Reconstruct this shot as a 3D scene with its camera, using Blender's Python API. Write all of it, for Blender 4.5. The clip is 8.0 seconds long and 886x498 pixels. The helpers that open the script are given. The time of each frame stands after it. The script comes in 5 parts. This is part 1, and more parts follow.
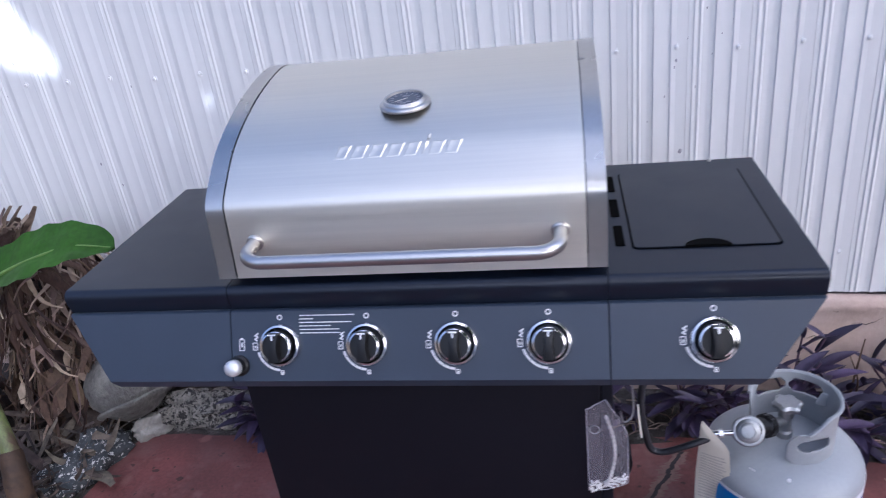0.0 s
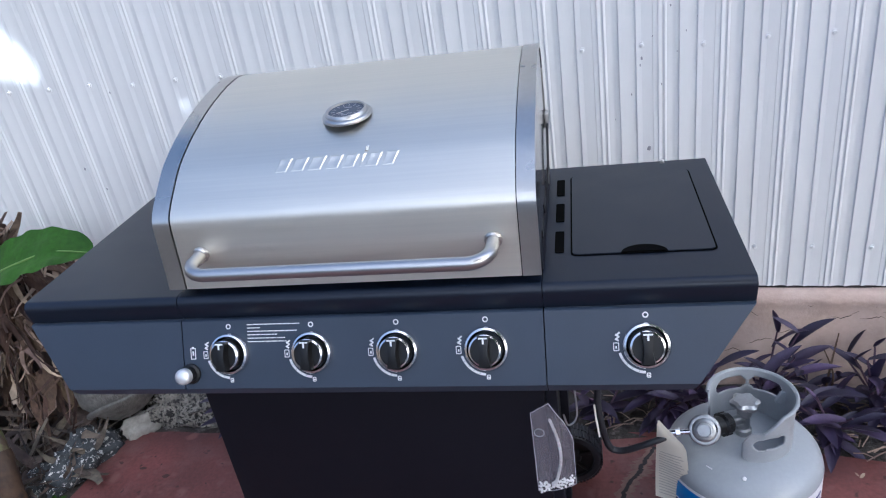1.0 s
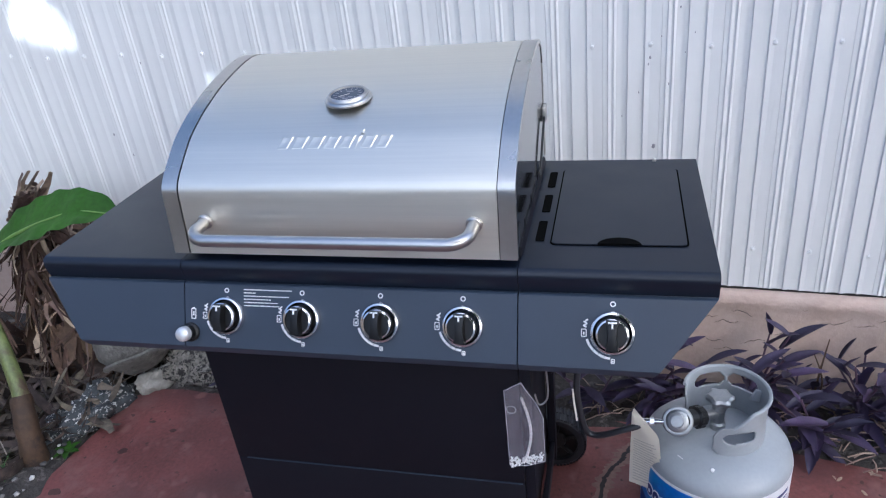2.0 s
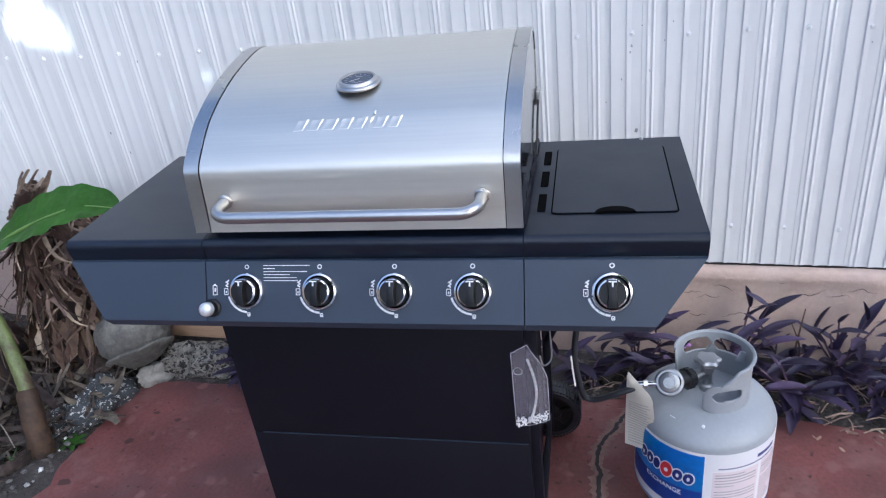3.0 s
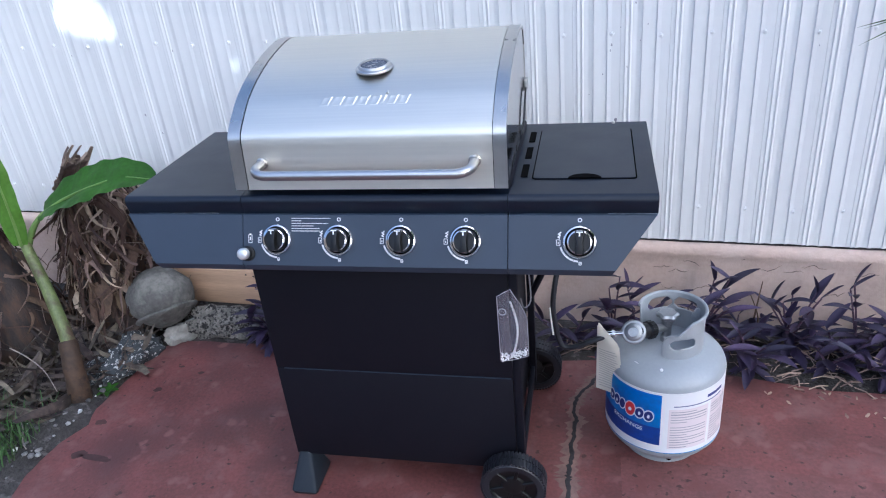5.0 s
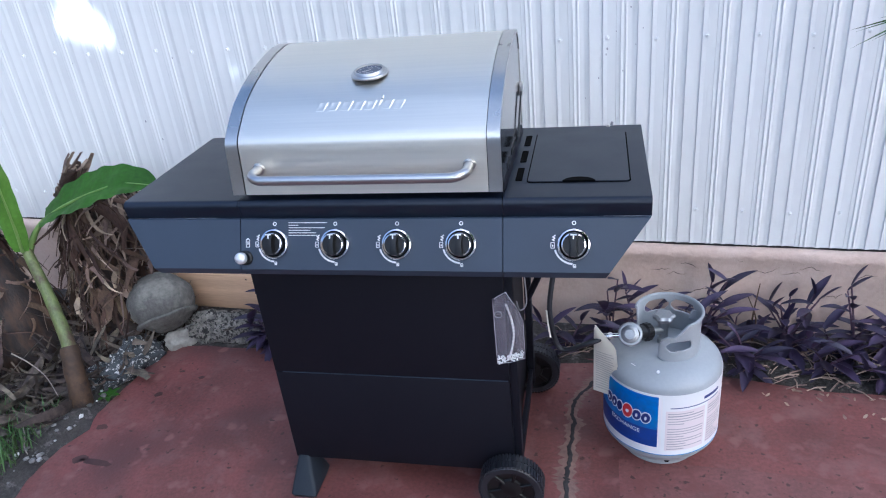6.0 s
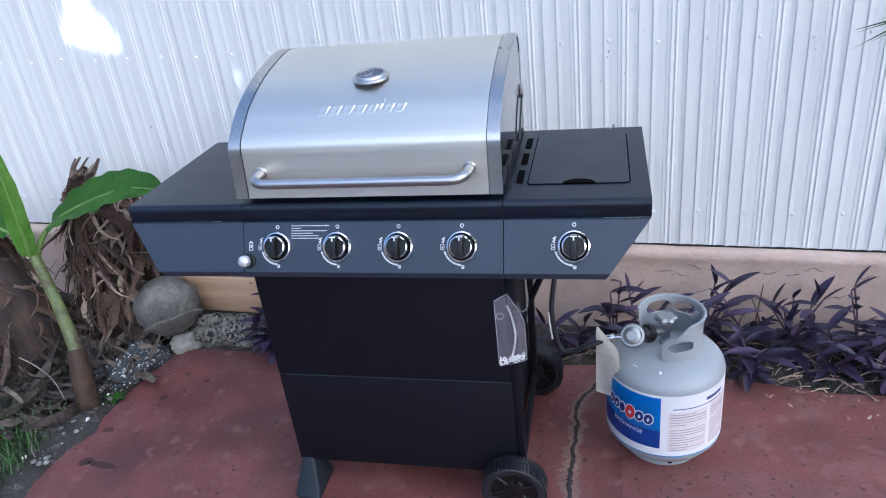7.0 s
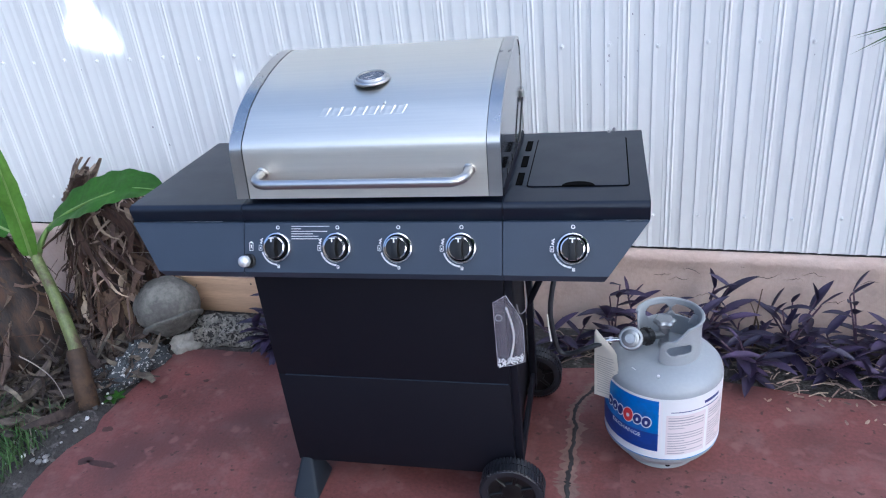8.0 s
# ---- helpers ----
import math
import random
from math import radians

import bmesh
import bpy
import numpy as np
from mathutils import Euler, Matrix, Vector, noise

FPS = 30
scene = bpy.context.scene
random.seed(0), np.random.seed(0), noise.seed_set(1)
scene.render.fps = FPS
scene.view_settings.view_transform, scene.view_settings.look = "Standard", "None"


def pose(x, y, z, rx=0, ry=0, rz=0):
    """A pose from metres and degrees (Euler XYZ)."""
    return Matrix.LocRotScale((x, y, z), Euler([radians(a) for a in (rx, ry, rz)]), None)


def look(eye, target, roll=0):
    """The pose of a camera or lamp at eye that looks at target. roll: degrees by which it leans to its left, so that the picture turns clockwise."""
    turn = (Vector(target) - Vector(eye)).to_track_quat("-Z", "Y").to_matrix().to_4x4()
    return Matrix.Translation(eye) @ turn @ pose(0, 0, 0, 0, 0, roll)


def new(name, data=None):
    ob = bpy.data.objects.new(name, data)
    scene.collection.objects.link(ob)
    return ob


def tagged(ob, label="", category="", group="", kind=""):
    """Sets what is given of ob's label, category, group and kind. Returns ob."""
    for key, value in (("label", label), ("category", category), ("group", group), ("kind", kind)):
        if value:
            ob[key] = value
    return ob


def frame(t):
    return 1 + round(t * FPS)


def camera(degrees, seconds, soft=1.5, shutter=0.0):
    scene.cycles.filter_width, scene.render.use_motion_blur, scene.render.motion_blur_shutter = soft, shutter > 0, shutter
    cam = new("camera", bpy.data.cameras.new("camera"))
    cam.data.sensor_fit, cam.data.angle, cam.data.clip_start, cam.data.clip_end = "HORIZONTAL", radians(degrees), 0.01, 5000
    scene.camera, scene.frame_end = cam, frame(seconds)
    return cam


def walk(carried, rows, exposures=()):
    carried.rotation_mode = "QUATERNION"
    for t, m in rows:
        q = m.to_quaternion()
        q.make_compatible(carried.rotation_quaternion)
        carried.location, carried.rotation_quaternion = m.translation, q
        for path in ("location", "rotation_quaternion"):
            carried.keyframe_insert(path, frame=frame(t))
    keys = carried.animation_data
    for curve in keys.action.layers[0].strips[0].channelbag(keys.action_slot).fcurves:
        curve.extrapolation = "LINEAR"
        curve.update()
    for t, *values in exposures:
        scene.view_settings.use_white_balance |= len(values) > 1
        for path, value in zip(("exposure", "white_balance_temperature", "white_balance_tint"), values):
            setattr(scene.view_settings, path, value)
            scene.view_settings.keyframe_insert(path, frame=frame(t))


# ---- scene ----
cam = camera(64.1, 8.0, soft=1.1, shutter=0.5)
PATH = [
    (0, (0.242, -0.904, 1.35), (-0.116, 0.857, 0.472), -7.6),
    (0.5, (0.351, -0.941, 1.366), (-0.061, 0.826, 0.526), -7.7),
    (1, (0.361, -0.888, 1.372), (-0.046, 0.849, 0.469), -9.2),
    (1.5, (0.401, -0.877, 1.374), (-0.077, 0.85, 0.487), -8.3),
    (1.7, (0.442, -0.895, 1.389), (-0.046, 0.808, 0.461), -6.8),
    (2.8, (0.431, -1.019, 1.386), (-0.038, 0.687, 0.453), -7.6),
    (3, (0.405, -1.04, 1.384), (-0.015, 0.681, 0.456), -7.3),
    (3.5, (0.338, -1.124, 1.382), (-0.026, 0.58, 0.401), -7.3),
    (3.7, (0.337, -1.171, 1.377), (-0.028, 0.504, 0.347), -6.3),
    (4, (0.361, -1.221, 1.405), (0.032, 0.514, 0.466), -6.9),
    (4.5, (0.426, -1.285, 1.415), (0.014, 0.441, 0.492), -5.7),
    (6, (0.479, -1.307, 1.417), (0.049, 0.423, 0.509), -6.5),
    (6.5, (0.488, -1.312, 1.417), (0.035, 0.417, 0.519), -7.0),
    (7, (0.492, -1.315, 1.417), (0.044, 0.416, 0.521), -7.0),
    (7.5, (0.495, -1.32, 1.419), (0.036, 0.419, 0.545), -7.1),
    (8, (0.496, -1.321, 1.416), (0.046, 0.414, 0.528), -6.6),
]
LIGHT = [(0.0, 1.17, 5040, 16), (0.5, 1.18, 5050, 11), (1.0, 1.20, 5060, 8), (1.5, 1.20, 5060, 8), (3.0, 1.31, 5040, 8), (3.5, 1.31, 5040, 8), (4.0, 1.55, 5040, 7), (4.5, 1.40, 4960, 8), (6.0, 1.38, 4860, 7), (8.0, 1.38, 4860, 7)]
walk(cam, [(t, look(eye, target, roll)) for t, eye, target, roll in PATH], LIGHT)

# ---- world, sun, exposure ----
SUN_DIR = Vector((0.50, -0.58, 0.64)).normalized()      # towards the sun
world = bpy.data.worlds.new("sky")
scene.world = world
world.use_nodes = True
wn = world.node_tree
sky = wn.nodes.new("ShaderNodeTexSky")
sky.sky_type = "NISHITA"
sky.sun_disc = False
sky.sun_elevation = math.asin(SUN_DIR.z)
sky.sun_rotation = math.atan2(SUN_DIR.x, SUN_DIR.y)
sky.air_density, sky.dust_density, sky.ozone_density = 1.0, 9.0, 0.6
wn.nodes["Background"].inputs[1].default_value = 0.14
wn.links.new(sky.outputs[0], wn.nodes["Background"].inputs[0])
sun_lamp = bpy.data.lights.new("sun", "SUN")
sun_lamp.energy, sun_lamp.angle, sun_lamp.color = 4.0, radians(0.5), (1.0, 0.95, 0.87)
sun = new("sun", sun_lamp)
sun.matrix_world = look(SUN_DIR * 20, (0, 0, 0))


# ---- materials ----
def material(name, base, rough=0.5, metal=0.0, vary=0.15, scale=6.0, fine=60.0, bump=0.1, dist=0.002, stain=None,
             stain_scale=2.0, stain_low=0.55, stain_high=0.75, coat=0.0, island=0.0, stretch=None, rough_vary=0.08, spec=0.5, specks=None):
    """A surface with grain at two scales, optional stains of a second colour, roughness variation and bump."""
    m = bpy.data.materials.new(name)
    m.use_nodes = True
    nt = m.node_tree
    nodes, links = nt.nodes, nt.links
    b = nodes["Principled BSDF"]
    b.inputs["Metallic"].default_value = metal
    b.inputs["Coat Weight"].default_value = coat
    b.inputs["Specular IOR Level"].default_value = spec
    tc = nodes.new("ShaderNodeTexCoord")
    src = tc.outputs["Object"]
    if stretch:
        mp = nodes.new("ShaderNodeMapping")
        mp.inputs["Scale"].default_value = stretch
        links.new(src, mp.inputs["Vector"])
        src = mp.outputs[0]

    def noise_tex(sc, detail=4.0, rough_n=0.6):
        n = nodes.new("ShaderNodeTexNoise")
        n.inputs["Scale"].default_value = sc
        n.inputs["Detail"].default_value = detail
        n.inputs["Roughness"].default_value = rough_n
        links.new(src, n.inputs["Vector"])
        return n.outputs["Fac"]

    def ramp(fac, lo, hi, a, z):
        r = nodes.new("ShaderNodeMapRange")
        r.inputs["From Min"].default_value, r.inputs["From Max"].default_value = lo, hi
        r.inputs["To Min"].default_value, r.inputs["To Max"].default_value = a, z
        links.new(fac, r.inputs["Value"])
        return r.outputs[0]

    def mix(kind, fac, a, z):
        x = nodes.new("ShaderNodeMix")
        x.data_type, x.blend_type = "RGBA", kind
        for sock, v in ((x.inputs["Factor"], fac), (x.inputs["A"], a), (x.inputs["B"], z)):
            if isinstance(v, (int, float)):
                sock.default_value = v
            elif isinstance(v, tuple):
                sock.default_value = (*v[:3], 1)
            else:
                links.new(v, sock)
        return x.outputs["Result"]

    big, small = noise_tex(scale), noise_tex(fine, 3.0)
    dark = tuple(c * (1 - vary) for c in base)
    light = tuple(min(1, c * (1 + vary)) for c in base)
    col = mix("MIX", ramp(big, 0.3, 0.7, 0, 1), dark, light)
    col = mix("OVERLAY", min(0.6, vary * 1.5), col, small)
    if stain:
        s = noise_tex(stain_scale, 6.0, 0.65)
        col = mix("MIX", ramp(s, stain_low, stain_high, 0, 1), col, stain)
    for sp_col, sp_scale, sp_low, sp_high in specks or ():
        col = mix("MIX", ramp(noise_tex(sp_scale, 2.0, 0.5), sp_low, sp_high, 0, 1), col, sp_col)
    if island:
        oi = nodes.new("ShaderNodeObjectInfo")
        gm = nodes.new("ShaderNodeNewGeometry")
        add = nodes.new("ShaderNodeMath")
        add.operation = "ADD"
        links.new(oi.outputs["Random"], add.inputs[0])
        links.new(gm.outputs["Random Per Island"], add.inputs[1])
        fr = nodes.new("ShaderNodeMath")
        fr.operation = "FRACT"
        links.new(add.outputs[0], fr.inputs[0])
        hsv = nodes.new("ShaderNodeHueSaturation")
        links.new(ramp(fr.outputs[0], 0, 1, 1 - island, 1 + island), hsv.inputs["Value"])
        links.new(ramp(fr.outputs[0], 0, 1, 0.5 - island * 0.05, 0.5 + island * 0.05), hsv.inputs["Hue"])
        links.new(col, hsv.inputs["Color"])
        col = hsv.outputs[0]
    links.new(col, b.inputs["Base Color"])
    links.new(ramp(big, 0.3, 0.7, max(0.02, rough - rough_vary), min(1, rough + rough_vary)), b.inputs["Roughness"])
    if bump:
        bp = nodes.new("ShaderNodeBump")
        bp.inputs["Strength"].default_value = bump
        bp.inputs["Distance"].default_value = dist
        links.new(small, bp.inputs["Height"])
        links.new(bp.outputs[0], b.inputs["Normal"])
    return m


def glassy(name, colour, rough=0.05, alpha=1.0):
    m = bpy.data.materials.new(name)
    m.use_nodes = True
    b = m.node_tree.nodes["Principled BSDF"]
    b.inputs["Base Color"].default_value = (*colour, 1)
    b.inputs["Roughness"].default_value = rough
    b.inputs["Alpha"].default_value = alpha
    b.inputs["Coat Weight"].default_value = 0.5
    return m


STEEL = material("brushed_steel", (0.770, 0.735, 0.645), 0.44, 1.0, 0.035, 3, 30, 0.03, 0.0004, stretch=(1, 60, 60), rough_vary=0.04)
CAP_STEEL = material("bright_steel_trim", (0.56, 0.545, 0.51), 0.30, 1.0, 0.05, 5, 120, 0.04, 0.0004)
CHROME = material("chrome", (0.74, 0.74, 0.76), 0.18, 1.0, 0.03, 8, 60, 0.0, rough_vary=0.03)
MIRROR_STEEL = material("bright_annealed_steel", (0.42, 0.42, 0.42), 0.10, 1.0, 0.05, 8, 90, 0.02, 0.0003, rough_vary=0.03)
POLISHED = material("polished_steel", (0.54, 0.53, 0.515), 0.36, 1.0, 0.04, 8, 90, 0.03, 0.0004, rough_vary=0.04)
COATED = material("slate_powder_coat", (0.032, 0.045, 0.071), 0.45, 0.0, 0.08, 7, 700, 0.10, 0.0004, rough_vary=0.05)
SHELF_COAT = material("black_shelf_coat", (0.0075, 0.0115, 0.022), 0.36, 0.0, 0.08, 7, 700, 0.10, 0.0004, rough_vary=0.05, spec=0.42)
BLACK_COAT = material("black_powder_coat", (0.0056, 0.0058, 0.0105), 0.62, 0.0, 0.1, 5, 600, 0.10, 0.0004, rough_vary=0.06, spec=0.22)
PLASTIC = material("black_plastic", (0.006, 0.006, 0.0065), 0.38, 0.0, 0.1, 9, 200, 0.03, 0.0004, spec=0.4)
FOOT_PLASTIC = material("dull_black_plastic", (0.016, 0.021, 0.029), 0.50, 0.0, 0.1, 9, 200, 0.05, 0.0004, spec=0.25)
# near-black that paints the shade inside openings which are not cut
OPENING_SHADE = material("black_for_shaded_openings", (0.002, 0.002, 0.002), 0.9, 0.0, 0.1, 9, 200, 0.0, spec=0.05)
RUBBER = material("black_rubber", (0.017, 0.018, 0.023), 0.42, 0.0, 0.2, 9, 150, 0.1, 0.0006)
PRINT = material("white_print", (0.82, 0.82, 0.83), 0.5, 0.0, 0.03, 9, 200, 0.0)
WALL_PAINT = material("white_painted_metal", (0.69, 0.70, 0.70), 0.55, 0.0, 0.035, 1.2, 25, 0.05, 0.0008,
                      stain=(0.50, 0.52, 0.53), stain_scale=3.0, stain_low=0.62, stain_high=0.85, stretch=(6, 6, 1), rough_vary=0.05)
STUCCO = material("pink_stucco", (0.47, 0.365, 0.310), 0.92, 0.0, 0.10, 7, 60, 0.45, 0.006, stain=(0.55, 0.45, 0.395), stain_scale=4.0, stain_low=0.48, stain_high=0.70)
RED_FLOOR = material("red_painted_concrete", (0.150, 0.052, 0.047), 0.58, 0.0, 0.30, 4.5, 95, 0.40, 0.003, stain=(0.205, 0.115, 0.105), stain_scale=8.0,
                     stain_low=0.50, stain_high=0.85, rough_vary=0.12, specks=(((0.082, 0.034, 0.034), 2.6, 0.50, 0.72), ((0.19, 0.090, 0.080), 17, 0.60, 0.72), ((0.060, 0.026, 0.025), 38, 0.66, 0.72)))
RED_PATCH = material("pale_red_patch", (0.158, 0.066, 0.060), 0.62, 0.0, 0.30, 6, 95, 0.40, 0.003, stain=(0.145, 0.052, 0.047), stain_scale=9, stain_low=0.48, stain_high=0.62, specks=(((0.100, 0.042, 0.040), 4.0, 0.52, 0.75), ((0.060, 0.028, 0.027), 45, 0.62, 0.68)))
RED_DARK = material("dark_floor_stain", (0.055, 0.025, 0.024), 0.6, 0.0, 0.2, 12, 60, 0.1, 0.001)
CRACK_FILL = material("grey_crack_filler", (0.20, 0.125, 0.105), 0.9, 0.0, 0.22, 18, 90, 0.5, 0.004)
CRACK_AND_SHADE = material("dark_crack_and_gap_shade", (0.035, 0.032, 0.032), 0.95, 0.0, 0.2, 18, 90, 0.4, 0.004)
PAPER_ROOT = material("pale_dry_root", (0.25, 0.215, 0.185), 0.85, 0.0, 0.2, 30, 120, 0.2, 0.001)
WHITE_PEBBLE = material("white_pebble", (0.52, 0.52, 0.50), 0.8, 0.0, 0.2, 30, 120, 0.2, 0.001, island=0.3)
SOIL = material("dark_soil", (0.045, 0.040, 0.036), 0.95, 0.0, 0.4, 9, 70, 0.9, 0.012, stain=(0.12, 0.11, 0.10), stain_scale=24, stain_low=0.55, stain_high=0.62)
GRAVEL = material("grey_gravel", (0.16, 0.155, 0.15), 0.9, 0.0, 0.3, 15, 90, 0.5, 0.004, island=0.5)
PALE_STONE = material("pale_broken_stone", (0.26, 0.25, 0.225), 0.9, 0.0, 0.25, 14, 70, 0.7, 0.005)
ROCK = material("grey_round_stone", (0.125, 0.120, 0.108), 0.9, 0.0, 0.3, 14, 70, 0.9, 0.007, stain=(0.26, 0.25, 0.215), stain_scale=9, stain_low=0.5, stain_high=0.7)
SPECK_ROCK = material("speckled_dark_rock", (0.050, 0.056, 0.062), 0.85, 0.0, 0.35, 9, 60, 0.8, 0.008, stain=(0.50, 0.50, 0.48), stain_scale=80, stain_low=0.555, stain_high=0.60)
CORAL = material("pitted_coral_rock", (0.21, 0.195, 0.165), 0.95, 0.0, 0.45, 25, 80, 1.0, 0.014, stain=(0.026, 0.024, 0.022), stain_scale=75, stain_low=0.48, stain_high=0.56)
HUSK = material("dry_banana_husk", (0.085, 0.052, 0.036), 0.9, 0.0, 0.45, 7, 50, 0.6, 0.004, stain=(0.035, 0.022, 0.017), stain_scale=7, island=0.5, stretch=(3, 3, 0.6))
HUSK_PALE = material("pale_dry_leaf", (0.25, 0.185, 0.145), 0.9, 0.0, 0.35, 9, 60, 0.4, 0.003, island=0.45)
LITTER = material("mixed_dry_litter", (0.088, 0.067, 0.054), 0.9, 0.0, 0.5, 14, 70, 0.5, 0.003, stain=(0.032, 0.025, 0.022), stain_scale=16, stain_low=0.5, stain_high=0.66, island=0.75)
TRUNK_DARK = material("dark_banana_trunk", (0.026, 0.019, 0.017), 0.7, 0.0, 0.5, 8, 50, 0.5, 0.004, stain=(0.070, 0.036, 0.020), stain_scale=4, stain_low=0.50, stain_high=0.66, stretch=(4, 4, 0.7))
STEM_GREEN = material("pale_green_stem", (0.130, 0.160, 0.050), 0.5, 0.0, 0.3, 6, 50, 0.1, 0.002, stain=(0.07, 0.045, 0.028), stain_scale=7, stain_low=0.48, stain_high=0.66, stretch=(3, 3, 0.6))
BANANA_LEAF = material("banana_leaf_green", (0.030, 0.086, 0.008), 0.60, 0.0, 0.3, 6, 60, 0.25, 0.002, stain=(0.070, 0.145, 0.018), stain_scale=4, spec=0.2)
# paler leaf green: the light shining through is put into the colour
BACKLIT_LEAF = material("backlit_banana_leaf", (0.085, 0.185, 0.022), 0.5, 0.0, 0.25, 6, 60, 0.2, 0.002, stain=(0.14, 0.24, 0.05), stain_scale=5, spec=0.3)
SHEATH = material("brown_wet_sheath", (0.060, 0.034, 0.018), 0.75, 0.0, 0.45, 9, 50, 0.6, 0.004, stain=(0.020, 0.013, 0.010), stain_scale=14, stain_low=0.5, stain_high=0.6)
MIDRIB = material("pale_leaf_midrib", (0.15, 0.24, 0.06), 0.5, 0.0, 0.1, 8, 60, 0.05)
PURPLE = material("purple_leaf", (0.036, 0.025, 0.060), 0.50, 0.0, 0.25, 20, 90, 0.2, 0.002, island=0.4)
PURPLE_STEM = material("purple_stem", (0.08, 0.045, 0.075), 0.6, 0.0, 0.2, 20, 90, 0.1)
PETAL = material("violet_petal", (0.42, 0.20, 0.55), 0.6, 0.0, 0.1, 20, 90, 0.0)
GRASS = material("grass_green", (0.06, 0.115, 0.028), 0.6, 0.0, 0.3, 8, 60, 0.0, island=0.4)
TANK = material("grey_tank_enamel", (0.315, 0.335, 0.355), 0.38, 0.0, 0.05, 4, 120, 0.06, 0.0008, stain=(0.26, 0.28, 0.30), stain_scale=9, stain_low=0.6, stain_high=0.8)
LABEL_WHITE = material("white_tank_label", (0.74, 0.74, 0.76), 0.42, 0.0, 0.03, 5, 60, 0.04, 0.0008)
LABEL_BLUE = material("blue_label", (0.012, 0.13, 0.46), 0.4, 0.0, 0.25, 7, 60, 0.04, 0.0008, stain=(0.02, 0.27, 0.62), stain_scale=5, stain_low=0.42, stain_high=0.62)
LABEL_DEEP = material("deep_blue_ink", (0.008, 0.045, 0.26), 0.4, 0.0, 0.2, 9, 60, 0.04, 0.0008)
LINKS = material("bright_chain", (0.80, 0.80, 0.80), 0.42, 0.6, 0.1, 30, 200, 0.0)
LABEL_NAVY = material("navy_ink", (0.012, 0.025, 0.16), 0.45, 0.0, 0.05, 9, 60, 0.0)
LABEL_RED = material("red_ink", (0.55, 0.03, 0.04), 0.45, 0.0, 0.05, 9, 60, 0.0)
LABEL_PINK = material("pale_pink_ink", (0.68, 0.60, 0.62), 0.45, 0.0, 0.03, 9, 60, 0.0)
PALE_INK = material("pale_grey_ink", (0.52, 0.50, 0.47), 0.6, 0.0, 0.05, 9, 60, 0.0)
GREY_INK = material("grey_ink", (0.30, 0.30, 0.33), 0.5, 0.0, 0.05, 9, 60, 0.0)
PAPER = material("cream_paper", (0.78, 0.75, 0.68), 0.8, 0.0, 0.06, 9, 90, 0.1, 0.001)
ZINC = material("zinc_cast", (0.38, 0.39, 0.40), 0.48, 1.0, 0.08, 12, 150, 0.08, 0.0006)
BOARD = material("weathered_board", (0.40, 0.265, 0.165), 0.8, 0.0, 0.2, 4, 50, 0.2, 0.002, stretch=(0.5, 8, 8))
DIAL = material("dark_blue_dial", (0.050, 0.066, 0.098), 0.45, 0.0, 0.15, 40, 200, 0.0)
BAG_EDGE = glassy("bag_edge_film", (0.72, 0.70, 0.76), 0.2, 0.55)
BAG = glassy("clear_plastic_film", (0.60, 0.56, 0.64), 0.15, 0.13)
YARD_WALL_PAINT = material("pale_yard_wall_paint", (0.72, 0.70, 0.68), 0.8, 0.0, 0.06, 2, 40, 0.2, 0.003)
TREE_LEAF = material("tree_leaf", (0.05, 0.10, 0.025), 0.6, 0.0, 0.2, 5, 60, 0.0, island=0.3)
BARK = material("bark", (0.10, 0.075, 0.055), 0.9, 0.0, 0.3, 5, 40, 0.6, 0.01)


# ---- building helpers ----
def mesh_of(name, bm, mat, angle=35.0):
    me = bpy.data.meshes.new(name)
    bm.normal_update()
    bm.to_mesh(me)
    bm.free()
    if mat:
        me.materials.append(mat)
    me.polygons.foreach_set("use_smooth", [True] * len(me.polygons))
    me.set_sharp_from_angle(angle=radians(angle))
    return me


def part(name, bm, mat, parent=None, label="", angle=35.0):
    ob = new(name, mesh_of(name, bm, mat, angle))
    ob.parent = parent
    return tagged(ob, label)


def thing(name, place, label, category, group="", kind="", turn=0.0):
    e = new(name)
    e.empty_display_size = 0.05
    e.matrix_basis = pose(*place, 0, 0, turn)
    return tagged(e, label, category, group, kind)


def box(bm, x0, x1, y0, y1, z0, z1, bevel=0.0, segs=2, m=None):
    r = bmesh.ops.create_cube(bm, size=1.0)
    vs = r["verts"]
    for v in vs:
        v.co = Vector(((x0 + x1) / 2 + v.co.x * (x1 - x0), (y0 + y1) / 2 + v.co.y * (y1 - y0), (z0 + z1) / 2 + v.co.z * (z1 - z0)))
    if bevel:
        es = list({e for v in vs for e in v.link_edges})
        out = bmesh.ops.bevel(bm, geom=es, offset=bevel, segments=segs, profile=0.5, affect="EDGES")
        vs = list({v for f in out["faces"] for v in f.verts} | {v for v in vs if v.is_valid})
    if m:
        for v in vs:
            v.co = m @ v.co
    return bm


def lathe(bm, rows, n=32, m=None, close_ends=True, arc=(0.0, 2 * math.pi)):
    """Turn rows of (radius, height) about z."""
    m = m or Matrix()
    full = abs(arc[1] - arc[0] - 2 * math.pi) < 1e-6
    k = n if full else n + 1
    rings = []
    for r, h in rows:
        rings.append([bm.verts.new(m @ Vector((r * math.cos(arc[0] + (arc[1] - arc[0]) * i / n), r * math.sin(arc[0] + (arc[1] - arc[0]) * i / n), h))) for i in range(k)])
    for a, b in zip(rings, rings[1:]):
        for i in range(n):
            j = (i + 1) % k
            bm.faces.new((a[i], a[j], b[j], b[i]))
    if close_ends and full:
        bm.faces.new(rings[0][::-1])
        bm.faces.new(rings[-1])
    return bm


